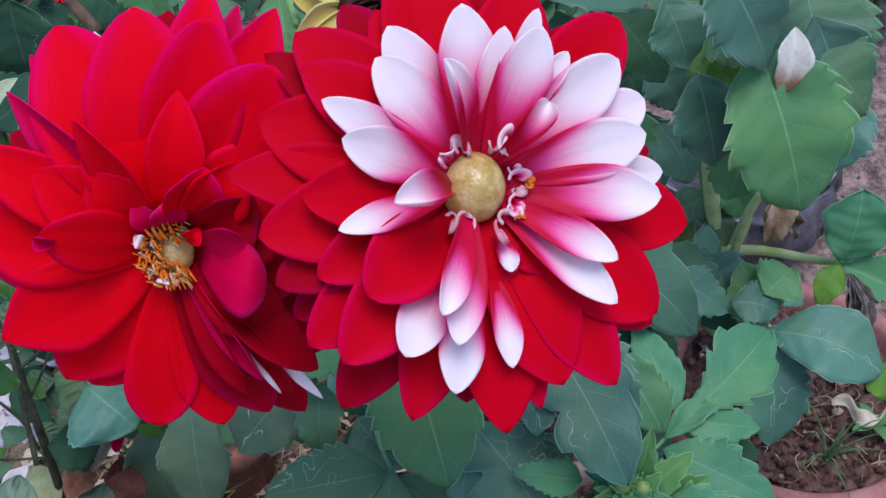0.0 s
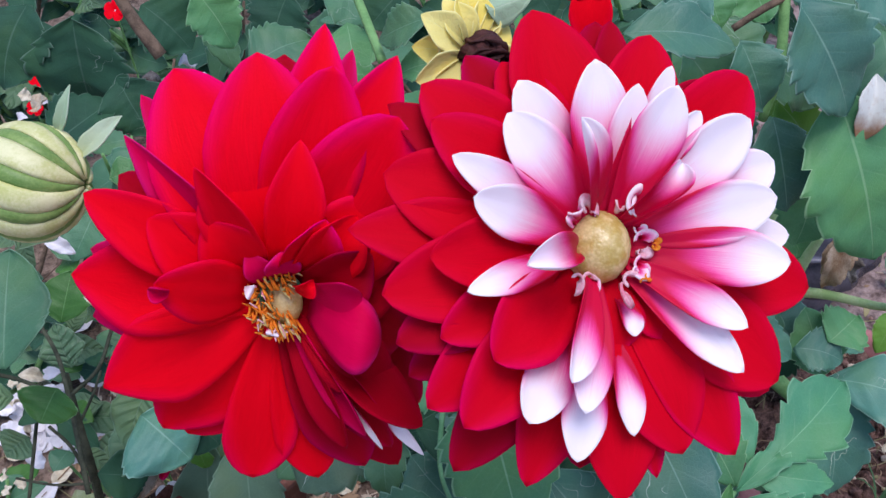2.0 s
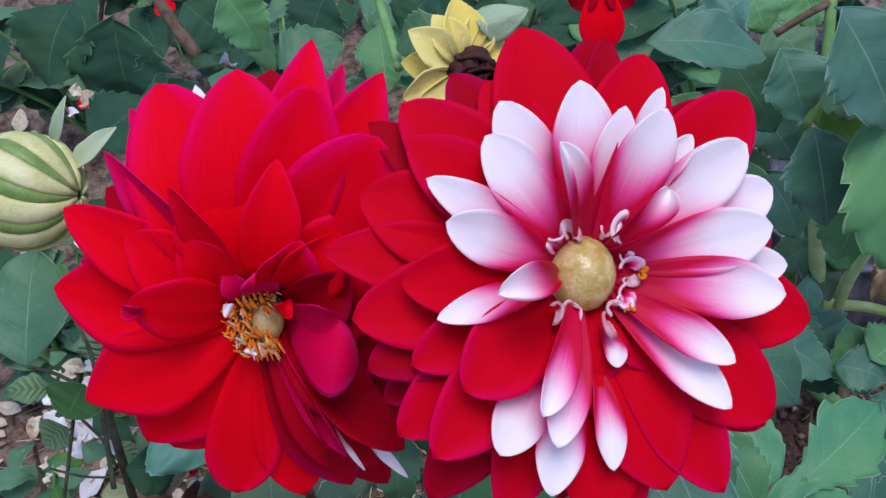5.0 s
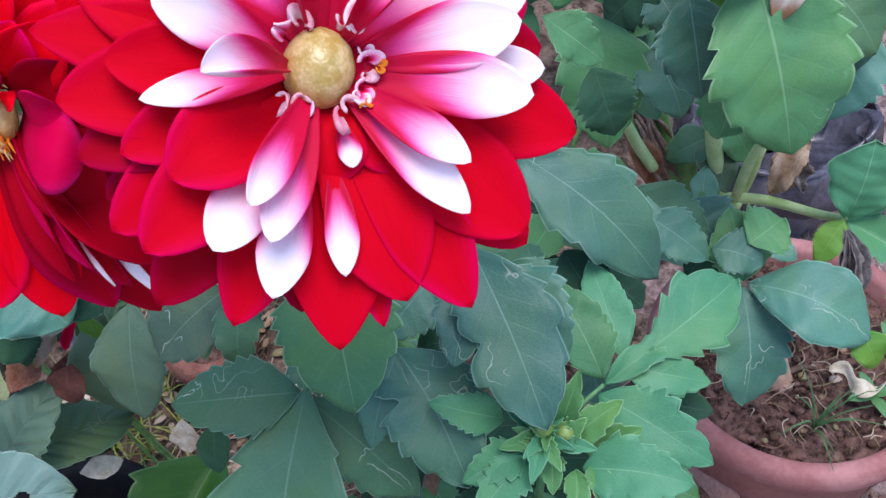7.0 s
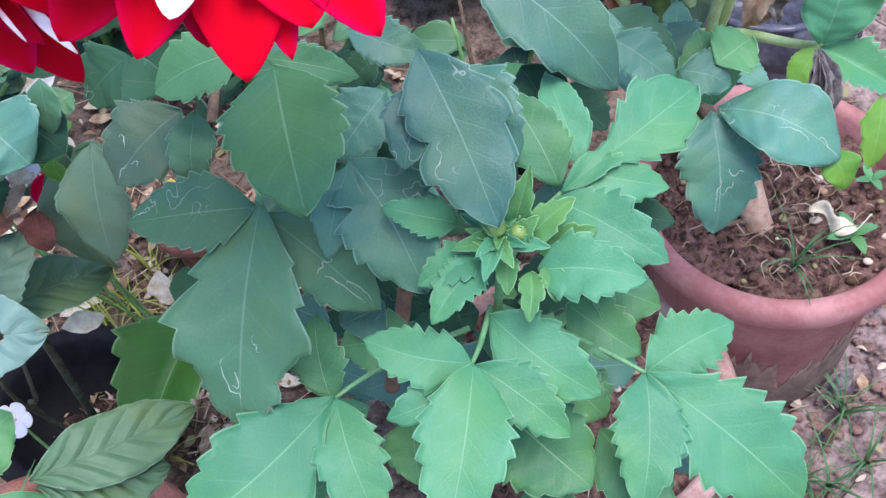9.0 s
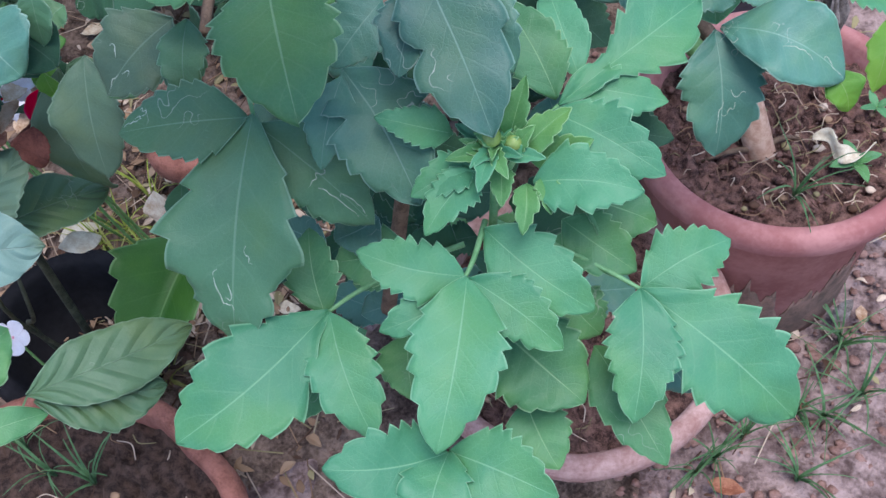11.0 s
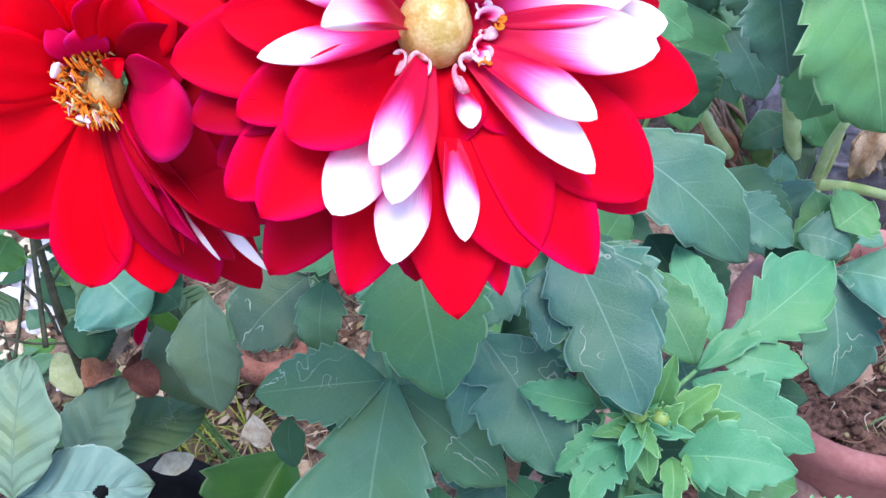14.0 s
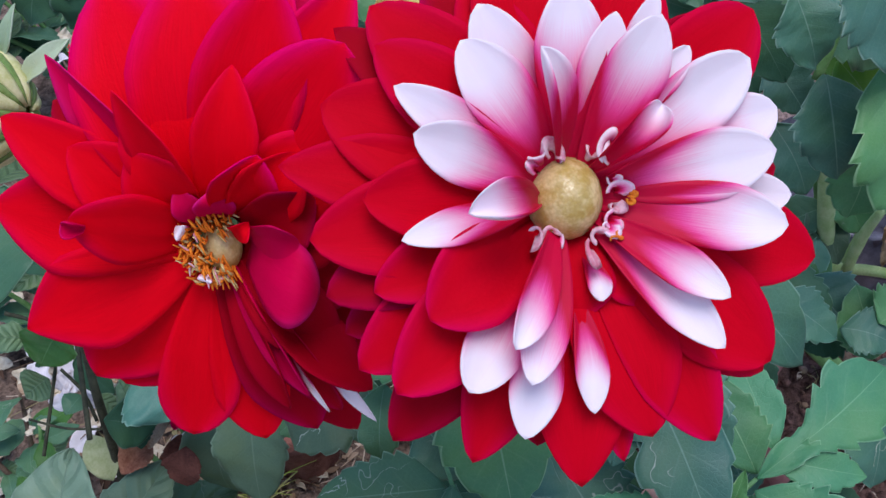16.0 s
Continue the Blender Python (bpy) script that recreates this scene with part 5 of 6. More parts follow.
def pot(name, x, y, z, rim, height, label, clay, fill=0.028, taper=0.68, lip=0.035, lump=0.0, mossy=0.0, soil=None):
    t = thing(name, (x, y, z), label, "pot", "terracotta pots")
    b, w = rim * taper, 0.014
    prof = [(0.001, 0.0), (b * 0.97, 0.0), (b, 0.006), (rim - 0.020, height - lip - 0.004), (rim - 0.004, height - lip), (rim, height - lip + 0.006), (rim + 0.001, height - lip * 0.4), (rim - 0.003, height - 0.004), (rim - 0.009, height),
            (rim - w - 0.004, height - 0.002), (rim - w - 0.008, height - 0.008), (rim - w - 0.012, height - lip), (b - w, 0.02), (0.001, 0.02)]
    wall = part("pot_wall", lathe(prof, 72, lump), clay, t)
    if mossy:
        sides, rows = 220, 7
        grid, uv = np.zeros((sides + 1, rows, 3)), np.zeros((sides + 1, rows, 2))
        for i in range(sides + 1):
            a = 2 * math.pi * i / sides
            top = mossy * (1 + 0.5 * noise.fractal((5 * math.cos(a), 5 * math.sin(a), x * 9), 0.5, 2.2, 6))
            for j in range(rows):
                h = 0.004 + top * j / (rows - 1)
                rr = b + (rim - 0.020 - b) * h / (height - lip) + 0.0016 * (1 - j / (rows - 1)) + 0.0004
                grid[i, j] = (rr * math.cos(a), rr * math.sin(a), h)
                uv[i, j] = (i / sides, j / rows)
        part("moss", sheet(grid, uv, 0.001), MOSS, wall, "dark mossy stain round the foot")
    s, n = rim - w - 0.008, 40
    verts, faces = [(0, 0, height - fill)], []
    for i in range(1, n):
        for j in range(96):
            a, r = 2 * math.pi * j / 96, s * i / (n - 1)
            q = 0.012 * noise.fractal((x * 9 + r * math.cos(a) * 60, y * 9 + r * math.sin(a) * 60, 3.3), 0.7, 2.0, 5)
            verts.append((r * math.cos(a), r * math.sin(a), height - fill + q))
    faces += [(0, 1 + j, 1 + (j + 1) % 96) for j in range(96)]
    for i in range(n - 2):
        for j in range(96):
            j2 = (j + 1) % 96
            faces.append((1 + i * 96 + j, 1 + (i + 1) * 96 + j, 1 + (i + 1) * 96 + j2, 1 + i * 96 + j2))
    part("soil", (verts, faces, None), soil or SOIL, t, "dark crumbly potting soil")
    return t


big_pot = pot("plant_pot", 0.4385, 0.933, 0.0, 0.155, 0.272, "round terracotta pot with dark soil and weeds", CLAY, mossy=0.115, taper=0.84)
own_pot = pot("plant_pot", 0.248, 0.727, 0.0, 0.170, 0.17, "weathered chipped clay pot under the dahlia", OLD_CLAY, lump=0.02)
left_pot = pot("plant_pot", -0.222, 0.396, 0.0, 0.192, 0.155, "worn terracotta pot with a chipped rim and loose soil", DAMP_CLAY, lump=0.05, soil=LOAM)


# ---- kinds of small things ----
PALE_LEAF = leaf_mat("bract_pale", (0.36, 0.50, 0.30), (0.50, 0.62, 0.42), (0.6, 0.68, 0.5))
STUMP = plain_mat("stump", (0.46, 0.26, 0.17), (0.68, 0.47, 0.34), 120.0, rough=0.8, bump=0.3)
CREAM = plain_mat("cream_leaf", (0.60, 0.50, 0.34), (0.80, 0.74, 0.58), 150.0, rough=0.7, bump=0.3)
LEMON = plain_mat("young_grass", (0.26, 0.36, 0.05), (0.46, 0.52, 0.10), 40.0, rough=0.6)
SP = random.Random(11)


def fill_bud(t, r):
    """A ball of overlapping bracts whose ends meet left and right."""
    verts, faces, _ = pebble((0, 0, 0), r * 0.93, 3, 1.0, 14)
    ball = [(Vector(v).normalized() * r * 0.94)[:] for v in verts]
    part("core", (ball, faces, None), BUD_GREEN, t)
    for k in range(17):
        n, m = 14, 7
        grid, uv = np.zeros((n, m, 3)), np.zeros((n, m, 2))
        for i in range(n):
            th = math.pi * (0.03 + 0.94 * i / (n - 1))
            for j in range(m):
                v = -1 + 2 * j / (m - 1)
                a = 2 * math.pi * k / 17 + 0.23 * v * (1 if k % 2 else 0.62) + 0.35 * math.cos(th)
                q = r * (0.97 + 0.045 * (1 - v * v) + (0.02 if k % 2 else 0.0))
                grid[i, j] = (q * 0.98 * math.cos(th), q * math.sin(th) * math.cos(a), q * math.sin(th) * math.sin(a))
                uv[i, j] = (v, i / (n - 1))
        part("bract", sheet(grid, uv, 0.001), BUD_PALE if k % 2 else BUD_GREEN, t)


def tuft_of_leaves(plant, at):
    """Small shaded leaves about one joint of a twig."""
    for k in range(7):
        a, l = SP.uniform(0, 6.28), SP.uniform(0.025, 0.05)
        b = Vector(at) + Vector((SP.uniform(-0.03, 0.03), SP.uniform(-0.03, 0.03), SP.uniform(-0.03, 0.03)))
        leaf(plant, b, b + Vector((l * math.cos(a), 0.7 * l * math.sin(a), l * SP.uniform(-0.5, 0.3))), l * SP.uniform(0.55, 0.75), (DARK, GREY, SHADY, DARK, SUNNY, GREY, DARK)[k], teeth=3, bite=0.08)


def fill_spent(t):
    """Yellow sepals spread behind a shrivelled dark husk. The head looks along its -z."""
    flip = Matrix.Rotation(math.pi, 4, "X")
    for k in range(13):
        ob = petal(t, YELLOW, k * 27.7, SP.uniform(22, 29), SP.uniform(15, 21), SP.uniform(-14, 2), start=0.003, bow=0.004, cup=0.2, point=0.8, name="sepal")
        ob.data.transform(flip)
    core = part("core", dome(0.015, 0.010), YELLOW, t)
    for k in range(34):
        a, z = SP.uniform(0, 6.28), SP.uniform(0.014, 0.026)
        r, w = SP.uniform(0.002, 0.008), SP.uniform(0.0016, 0.003)
        n = 9
        grid, uv = np.zeros((n, 4, 3)), np.zeros((n, 4, 2))
        for i in range(n):
            s = i / (n - 1)
            b = a + 0.9 * s + 0.25 * math.sin(9 * s + k)
            rr = r * (0.8 + 0.7 * math.sin(2.6 * s)) * (1 - 0.35 * s)
            for j in range(4):
                v = -1 + 2 * j / 3
                q = b + 1.1 * math.sin(4 * s + k) + 1.57
                grid[i, j] = (rr * math.cos(b) + w * v * math.cos(q), rr * math.sin(b) + w * v * math.sin(q), -0.002 - z * s + 0.4 * w * v * v)
                uv[i, j] = (v, s)
        part("husk", sheet(grid, uv, 0.0006), HUSK, core)


def blossom(name, at, size, material, label, group, petals=5, eye=None):
    t = thing(name, look(at, (at[0] - 0.1 - SP.uniform(-0.2, 0.2), at[1] + 0.6, at[2] - 0.7)), label, "flower", group)
    for k in range(petals):
        petal(t, material, k * 360 / petals + SP.uniform(-8, 8), 17 * size, 15 * size, SP.uniform(0, 4), start=0.001, bow=0.001, cup=0.04, widest=0.7, point=0.1)
    part("eye", dome(0.0016 * size, 0.002 * size), eye or FLORET, t)
    down = t.matrix_world.to_3x3().inverted()
    drop = [tuple(down @ Vector((0.03 * s * s, 0.05 * s * s, -at[2] * s))) for s in (0, 0.3, 0.7, 1.0)]
    part("stalk", tube(drop, [0.0012, 0.0018, 0.002], 6), STEM, t)


def white_blossom(at, size):
    blossom("white_flower", at, size, SNOW, "small white five-petalled garden flower on a thin stalk", "white flowers")


def red_blossom(at, size):
    blossom("red_flower", at, size * 1.1, RED, "small red blossom on a thin shaded stalk", "red flowers", 5)


def grass_blades(at, n, height, spread, seed, material):
    rng = random.Random(seed)
    some = []
    for _ in range(n):
        a, l = rng.uniform(0, 6.28), height * rng.uniform(0.5, 1.2)
        dx, dy = math.cos(a), math.sin(a)
        o = spread * rng.uniform(0.5, 1.3)
        w = 0.0015 * rng.uniform(0.7, 1.6)
        k = 7
        grid, uv = np.zeros((k, 3, 3)), np.zeros((k, 3, 2))
        for i in range(k):
            s = i / (k - 1)
            c = np.array(at) + np.array([dx * o * s**1.6, dy * o * s**1.6, l * (s - 0.45 * s * s * rng.uniform(0.95, 1.05)) * 1.4])
            for j in (0, 1, 2):
                v = j - 1
                grid[i, j] = c + np.array([-dy, dx, 0]) * v * w * (1 - 0.92 * s) + np.array([0, 0, abs(v) * w * 0.5])
                uv[i, j] = (v, s)
        some.append(sheet(grid, uv, 0.0004))
    return joined(*some)


def weed(at, n, height, spread, seed, material=GRASS, label="thin green grass tuft growing from bare earth"):
    t = thing("grass_tuft", at, label, "grass", "grass tufts")
    part("blade", grass_blades((0, 0, 0), n, height, spread, seed, material), material, t)


def pot_weeds(a, b, c):
    weed(a, 11, 0.075, 0.055, 5, label="thin grass tuft sprouting in the potting soil")
    for at, size in ((b, 0.028), (c, 0.020)):
        t = thing("seedling", at, "tiny green seedling in dark potting soil", "seedling", "seedlings")
        for k in range(4):
            ang = k * 1.57 + 0.4
            leaf(t, (at[0], at[1], at[2] + 0.012), (at[0] + size * math.cos(ang), at[1] + size * math.sin(ang), at[2] + 0.018), size * 0.45, GREEN, teeth=2, bite=0.0, up=(0, 0.01, 1))
        stalk(t, [at, (at[0], at[1], at[2] + 0.013)], [0.001, 0.001])


def stub(foot, top):
    t = thing("plant_stub", foot, "pale cut dahlia stem stub standing in soil", "stump")
    d = Vector(top) - Vector(foot)
    at = lambda s, x=0.0: tuple(d * s + Vector((x, 0, 0)))  # noqa: E731
    part("stump", tube([at(-0.12), at(0.25, -0.001), at(0.62, 0.001), at(0.70)], [0.0150, 0.0155, 0.0125, 0.0105], 16), STUMP, t)
    part("dry_strip", tube([at(0.62, -0.004), at(0.82, -0.010), at(1.0, -0.016)], [0.0085, 0.0060, 0.0045, 0.0025], 8), CREAM, t)
    for dx, dy in ((-0.06, -0.02), (-0.05, 0.03), (0.045, 0.02)):
        part("root", tube([(0, 0, 0.004), (dx * 0.5, dy * 0.6, 0.010), (dx, dy, -0.002)], [0.004, 0.003, 0.0015], 7), BARK, t)


def curl_leaf(a, b):
    """A dry strip that winds along the soil."""
    t = thing("dead_leaf", a, "cream-coloured curled dry leaf on soil", "leaf")
    d = Vector(b) - Vector(a)
    n, m = 22, 5
    grid, uv = np.zeros((n, m, 3)), np.zeros((n, m, 2))
    side = Vector((-d.y, d.x, 0)).normalized()
    for i in range(n):
        s = i / (n - 1)
        c = d * (s + 0.05 * math.sin(9 * s)) + side * (0.012 * math.sin(6.5 * s + 1.0)) + Vector((0, 0, 0.006 + 0.006 * math.sin(8 * s) ** 2))
        w = 0.0065 * (0.5 + math.sin(math.pi * s) ** 0.7)
        for j in range(m):
            v = -1 + 2 * j / (m - 1)
            tw = 1.3 * math.sin(5 * s)
            grid[i, j] = c + side * (w * v * math.cos(tw)) + Vector((0, 0, w * (v * math.sin(tw) + 0.5 * v * v)))
            uv[i, j] = (v, s)
    part("blade", sheet(grid, uv, 0.0008), CREAM, t)


def clods(t, rows):
    o = home(t)
    for k, (x, y, s) in enumerate(rows):
        part("clod", pebble((x - o[0], y - o[1], 0.244 - o[2]), s * 0.85, k + 3, 0.6, 8), SOIL, t, "lump of dark reddish earth")
    rng, some = random.Random(8), []
    for _ in range(420):
        a, r = rng.uniform(0, 6.28), 0.13 * math.sqrt(rng.random())
        some.append(pebble((r * math.cos(a), r * math.sin(a), 0.246), 0.0015 + 0.005 * rng.random() ** 3, rng.random(), 0.7, 4))
    crumb = part("loose_soil", joined(*some), SOIL, t, "small crumbs of potting soil")
    crumb["kind"] = "stuff"


def bush(x, y, height, spread, count, size, materials, seed, label, stems=6):
    """A background shrub: stems from one foot, each set with leaves."""
    rng = random.Random(seed)
    t = thing("shrub", (x, y, 0), label, "shrub", "background shrubs")
    for k in range(stems):
        a, h = rng.uniform(0, 6.28), height * rng.uniform(0.7, 1.1)
        o = spread * rng.uniform(0.3, 1.0)
        path = [(x, y, 0), (x + 0.3 * o * math.cos(a), y + 0.3 * o * math.sin(a), h * 0.45), (x + o * math.cos(a), y + o * math.sin(a), h)]
        stalk(t, path, [0.006, 0.0045, 0.002], STEM if k % 3 else BARK, sides=6)
        for i in range(count // stems):
            s = rng.uniform(0.25, 1.0)
            b = Vector(path[0]).lerp(Vector(path[1]), s * 2) if s < 0.5 else Vector(path[1]).lerp(Vector(path[2]), s * 2 - 1)
            w = rng.uniform(0, 6.28)
            l = size * rng.uniform(0.6, 1.25)
            tip = b + Vector((l * math.cos(w), l * math.sin(w), l * rng.uniform(-0.6, 0.35)))
            leaf(t, b, tip, l * rng.uniform(0.5, 0.72), rng.choice(materials), up=(rng.uniform(-0.5, 0.5), rng.uniform(-0.9, 0.1), 1), teeth=4, bite=0.16, rng=rng)


def crumpled_bag(x, y, r, h):
    t = thing("grow_bag", (x, y, 0), "crumpled black plastic grow bag folded open on earth", "bag")
    prof = [(0.01, 0.0), (r * 0.9, 0.0), (r, h * 0.25), (r * 1.02, h * 0.6), (r * 0.95, h * 0.9), (r * 1.08, h), (r * 1.02, h * 1.02), (r * 0.88, h * 0.93), (r * 0.9, h * 0.6), (0.01, h * 0.55)]
    verts, faces, _ = lathe(prof, 64)
    out = []
    for v in verts:
        d = Vector(v)
        k = 0.030 * noise.fractal(d * 14 + Vector((3, 1, 0)), 0.7, 2.0, 3)
        e = Vector((d.x, d.y, 0)).normalized() * k if d.xy.length > 0.02 else Vector()
        out.append((d.x + e.x, d.y + e.y, max(0.0, d.z + (0.8 * k if d.z > 0.02 else 0))))
    wall = part("bag_wall", (out, faces, None), PLASTIC, t)
    n, m = 60, 6
    grid, uv = np.zeros((n, m, 3)), np.zeros((n, m, 2))
    for i in range(n):
        a = 2 * math.pi * i / (n - 1)
        q = 0.02 * noise.noise((3 * math.cos(a), 3 * math.sin(a), 4)) + 0.008 * math.sin(9 * a)
        for j in range(m):
            v = j / (m - 1)
            rr = r * (1.03 + 0.22 * v) + q
            grid[i, j] = (rr * math.cos(a), rr * math.sin(a), h * (1.02 - 0.38 * v * v) + 0.5 * q)
            uv[i, j] = (v, i / n)
    part("folded_edge", sheet(grid, uv, 0.0012), PLASTIC, wall)


# ---- round the dahlias ----
left_shrub = thing("shrub", (-0.30, 0.66, 0.0), "leafy shrub with grey-green puckered leaves and woody stems", "shrub")
leaf(left_shrub, (-0.247, 0.539, 0.493), (-0.251, 0.627, 0.555), 0.077, SAGE, teeth=5, bite=0.08, shape=0.55, pucker=0.04)
leaf(left_shrub, (-0.256, 0.602, 0.422), (-0.219, 0.679, 0.456), 0.060, SAGE, bite=0.1)
leaf(left_shrub, (-0.271, 0.610, 0.401), (-0.193, 0.705, 0.359), 0.057, GREY, bite=0.06, shape=0.6)
leaf(left_shrub, (-0.257, 0.545, 0.482), (-0.153, 0.574, 0.477), 0.070, SILVER, bite=0.06, shape=0.6, pucker=0.04, hole=(0.05, 0.66, 0.055))
leaf(left_shrub, (-0.170, 0.704, 0.530), (-0.189, 0.708, 0.357), 0.062, DULL, bite=0.05, shape=0.4, bend=0.15)
leaf(left_shrub, (-0.251, 0.667, 0.531), (-0.218, 0.680, 0.510), 0.042, DARK, bite=0.02, shape=0.5, teeth=3)
leaf(left_shrub, (-0.311, 0.699, 0.440), (-0.288, 0.673, 0.410), 0.033, OLIVE, bite=0.03, teeth=3)
leaf(left_shrub, (-0.237, 0.684, 0.466), (-0.255, 0.656, 0.463), 0.031, RUST, bite=0.1, fold=0.6)
leaf(left_shrub, (-0.219, 0.698, 0.464), (-0.207, 0.672, 0.443), 0.034, MAROON, bite=0.1, fold=0.5)
leaf(left_shrub, (-0.224, 0.703, 0.487), (-0.234, 0.675, 0.476), 0.017, DRY, fold=0.7)
leaf(left_shrub, (-0.200, 0.707, 0.605), (-0.209, 0.660, 0.581), 0.040, GREY, bite=0.05)
leaf(left_shrub, (-0.181, 0.694, 0.583), (-0.149, 0.685, 0.558), 0.049, DARK, bite=0.05)
leaf(left_shrub, (-0.254, 0.677, 0.634), (-0.261, 0.653, 0.623), 0.049, SUNNY, bite=0.05)
leaf(left_shrub, (-0.377, 0.750, 0.440), (-0.390, 0.728, 0.437), 0.040, GREY, bite=0.05)
leaf(left_shrub, (-0.133, 0.766, 0.427), (-0.123, 0.746, 0.410), 0.018, YELLOW, bite=0.02, fold=0.6)
leaf(left_shrub, (-0.125, 0.762, 0.421), (-0.135, 0.747, 0.417), 0.014, YELLOW, bite=0.02, fold=0.6)
leaf(left_shrub, (-0.136, 0.722, 0.262), (-0.176, 0.590, 0.198), 0.100, SUNNY, bite=0.16, shape=0.36, teeth=7, fold=0.8)
leaf(left_shrub, (-0.172, 0.483, 0.390), (-0.068, 0.574, 0.362), 0.062, GREY, bite=0.05, shape=0.5, pucker=0.075)
leaf(left_shrub, (-0.168, 0.481, 0.383), (-0.079, 0.524, 0.348), 0.056, GREY, bite=0.10, pucker=0.06, shape=0.6)
leaf(left_shrub, (-0.212, 0.440, 0.383), (-0.162, 0.480, 0.365), 0.030, GREEN, bite=0.03)
leaf(left_shrub, (-0.231, 0.476, 0.406), (-0.200, 0.531, 0.406), 0.065, GREEN, bite=0.1)
leaf(left_shrub, (-0.200, 0.735, 0.569), (-0.198, 0.697, 0.535), 0.046, DARK, bite=0.03)
leaf(left_shrub, (-0.217, 0.718, 0.537), (-0.241, 0.670, 0.521), 0.045, GREY, bite=0.05)
leaf(left_shrub, (-0.203, 0.733, 0.509), (-0.192, 0.709, 0.481), 0.026, LIME, bite=0.03)
leaf(left_shrub, (-0.164, 0.742, 0.563), (-0.178, 0.723, 0.556), 0.029, SHADY)
leaf(left_shrub, (-0.242, 0.700, 0.514), (-0.235, 0.669, 0.486), 0.031, DARK)
stalk(left_shrub, [(-0.285, 0.727, 0.579), (-0.281, 0.708, 0.533), (-0.277, 0.692, 0.493), (-0.300, 0.680, 0.300), (-0.310, 0.660, 0.000)], [0.003, 0.004, 0.005], TWIG)
stalk(left_shrub, [(-0.286, 0.713, 0.526), (-0.283, 0.742, 0.529), (-0.287, 0.770, 0.525)], [0.0014, 0.0011], TWIG)
stalk(left_shrub, [(-0.275, 0.682, 0.486), (-0.310, 0.680, 0.482), (-0.345, 0.683, 0.483)], [0.0011, 0.0011], TWIG)
stalk(left_shrub, [(-0.310, 0.709, 0.528), (-0.293, 0.701, 0.510), (-0.280, 0.686, 0.491)], [0.0014, 0.0017], TWIG)
stalk(left_shrub, [(-0.361, 0.685, 0.413), (-0.364, 0.738, 0.446), (-0.356, 0.775, 0.493)], [0.0017, 0.0017], TWIG)
stalk(left_shrub, [(-0.320, 0.640, 0.000), (-0.310, 0.620, 0.200), (-0.233, 0.577, 0.328), (-0.233, 0.593, 0.373)], [0.0028, 0.0028, 0.0022, 0.0017], TWIG)
stalk(left_shrub, [(-0.300, 0.655, 0.000), (-0.257, 0.578, 0.319), (-0.254, 0.598, 0.390)], [0.0022, 0.0022, 0.0017], TWIG)
stalk(left_shrub, [(-0.239, 0.635, 0.557), (-0.266, 0.691, 0.578), (-0.293, 0.738, 0.586), (-0.318, 0.766, 0.595)], [0.0022, 0.0019, 0.0017], TWIG)
stalk(left_shrub, [(-0.278, 0.711, 0.572), (-0.273, 0.751, 0.556), (-0.274, 0.791, 0.559)], [0.0017, 0.0017], TWIG)
stalk(left_shrub, [(-0.284, 0.709, 0.574), (-0.326, 0.725, 0.570), (-0.345, 0.722, 0.581)], [0.0017, 0.0017], TWIG)
leaf(left_shrub, (-0.200, 0.642, 0.823), (-0.197, 0.682, 0.796), 0.025, GREY, bite=0.05)
leaf(left_shrub, (-0.240, 0.629, 0.724), (-0.252, 0.699, 0.759), 0.061, SHADY, bite=0.05)
leaf(left_shrub, (-0.325, 0.799, 0.554), (-0.320, 0.836, 0.581), 0.049, SUNNY, bite=0.05)
leaf(left_shrub, (-0.107, 0.610, 0.913), (-0.093, 0.618, 0.912), 0.017, GREEN, bite=0.05)
leaf(left_shrub, (-0.240, 0.787, 0.710), (-0.253, 0.754, 0.688), 0.036, SHADY, bite=0.05)
leaf(left_shrub, (-0.314, 0.771, 0.526), (-0.329, 0.797, 0.555), 0.038, GREY, bite=0.05)
leaf(left_shrub, (-0.200, 0.680, 0.601), (-0.162, 0.661, 0.573), 0.077, BLUE_LIT, bite=0.06)
leaf(left_shrub, (-0.339, 0.907, 0.664), (-0.292, 0.952, 0.681), 0.065, DARK)
leaf(left_shrub, (-0.050, 0.704, 0.594), (-0.096, 0.657, 0.563), 0.055, SHADY, bite=0.12)
leaf(left_shrub, (-0.130, 0.694, 0.562), (-0.122, 0.640, 0.480), 0.058, DULL, bite=0.1)
leaf(left_shrub, (-0.027, 0.682, 0.619), (-0.029, 0.651, 0.576), 0.037, SHADY, bite=0.12)
leaf(left_shrub, (-0.205, 0.710, 0.575), (-0.184, 0.700, 0.526), 0.046, DARK, bite=0.03)
leaf(left_shrub, (-0.157, 0.710, 0.613), (-0.156, 0.692, 0.573), 0.028, SHADY, bite=0.08)
leaf(left_shrub, (-0.096, 0.771, 0.549), (-0.158, 0.763, 0.558), 0.039, DARK, bite=0.06)
leaf(left_shrub, (-0.174, 0.694, 0.539), (-0.172, 0.691, 0.511), 0.020, LIME, bite=0.03)
leaf(left_shrub, (-0.194, 0.672, 0.495), (-0.195, 0.655, 0.461), 0.034, MAROON, bite=0.1)
leaf(left_shrub, (-0.224, 0.690, 0.501), (-0.220, 0.717, 0.491), 0.021, PARCH, bite=0.05)
leaf(left_shrub, (-0.137, 0.694, 0.380), (-0.132, 0.680, 0.345), 0.027, PARCH, bite=0.05)
leaf(left_shrub, (-0.229, 0.645, 0.342), (-0.206, 0.674, 0.318), 0.023, CREAM, bite=0.02)
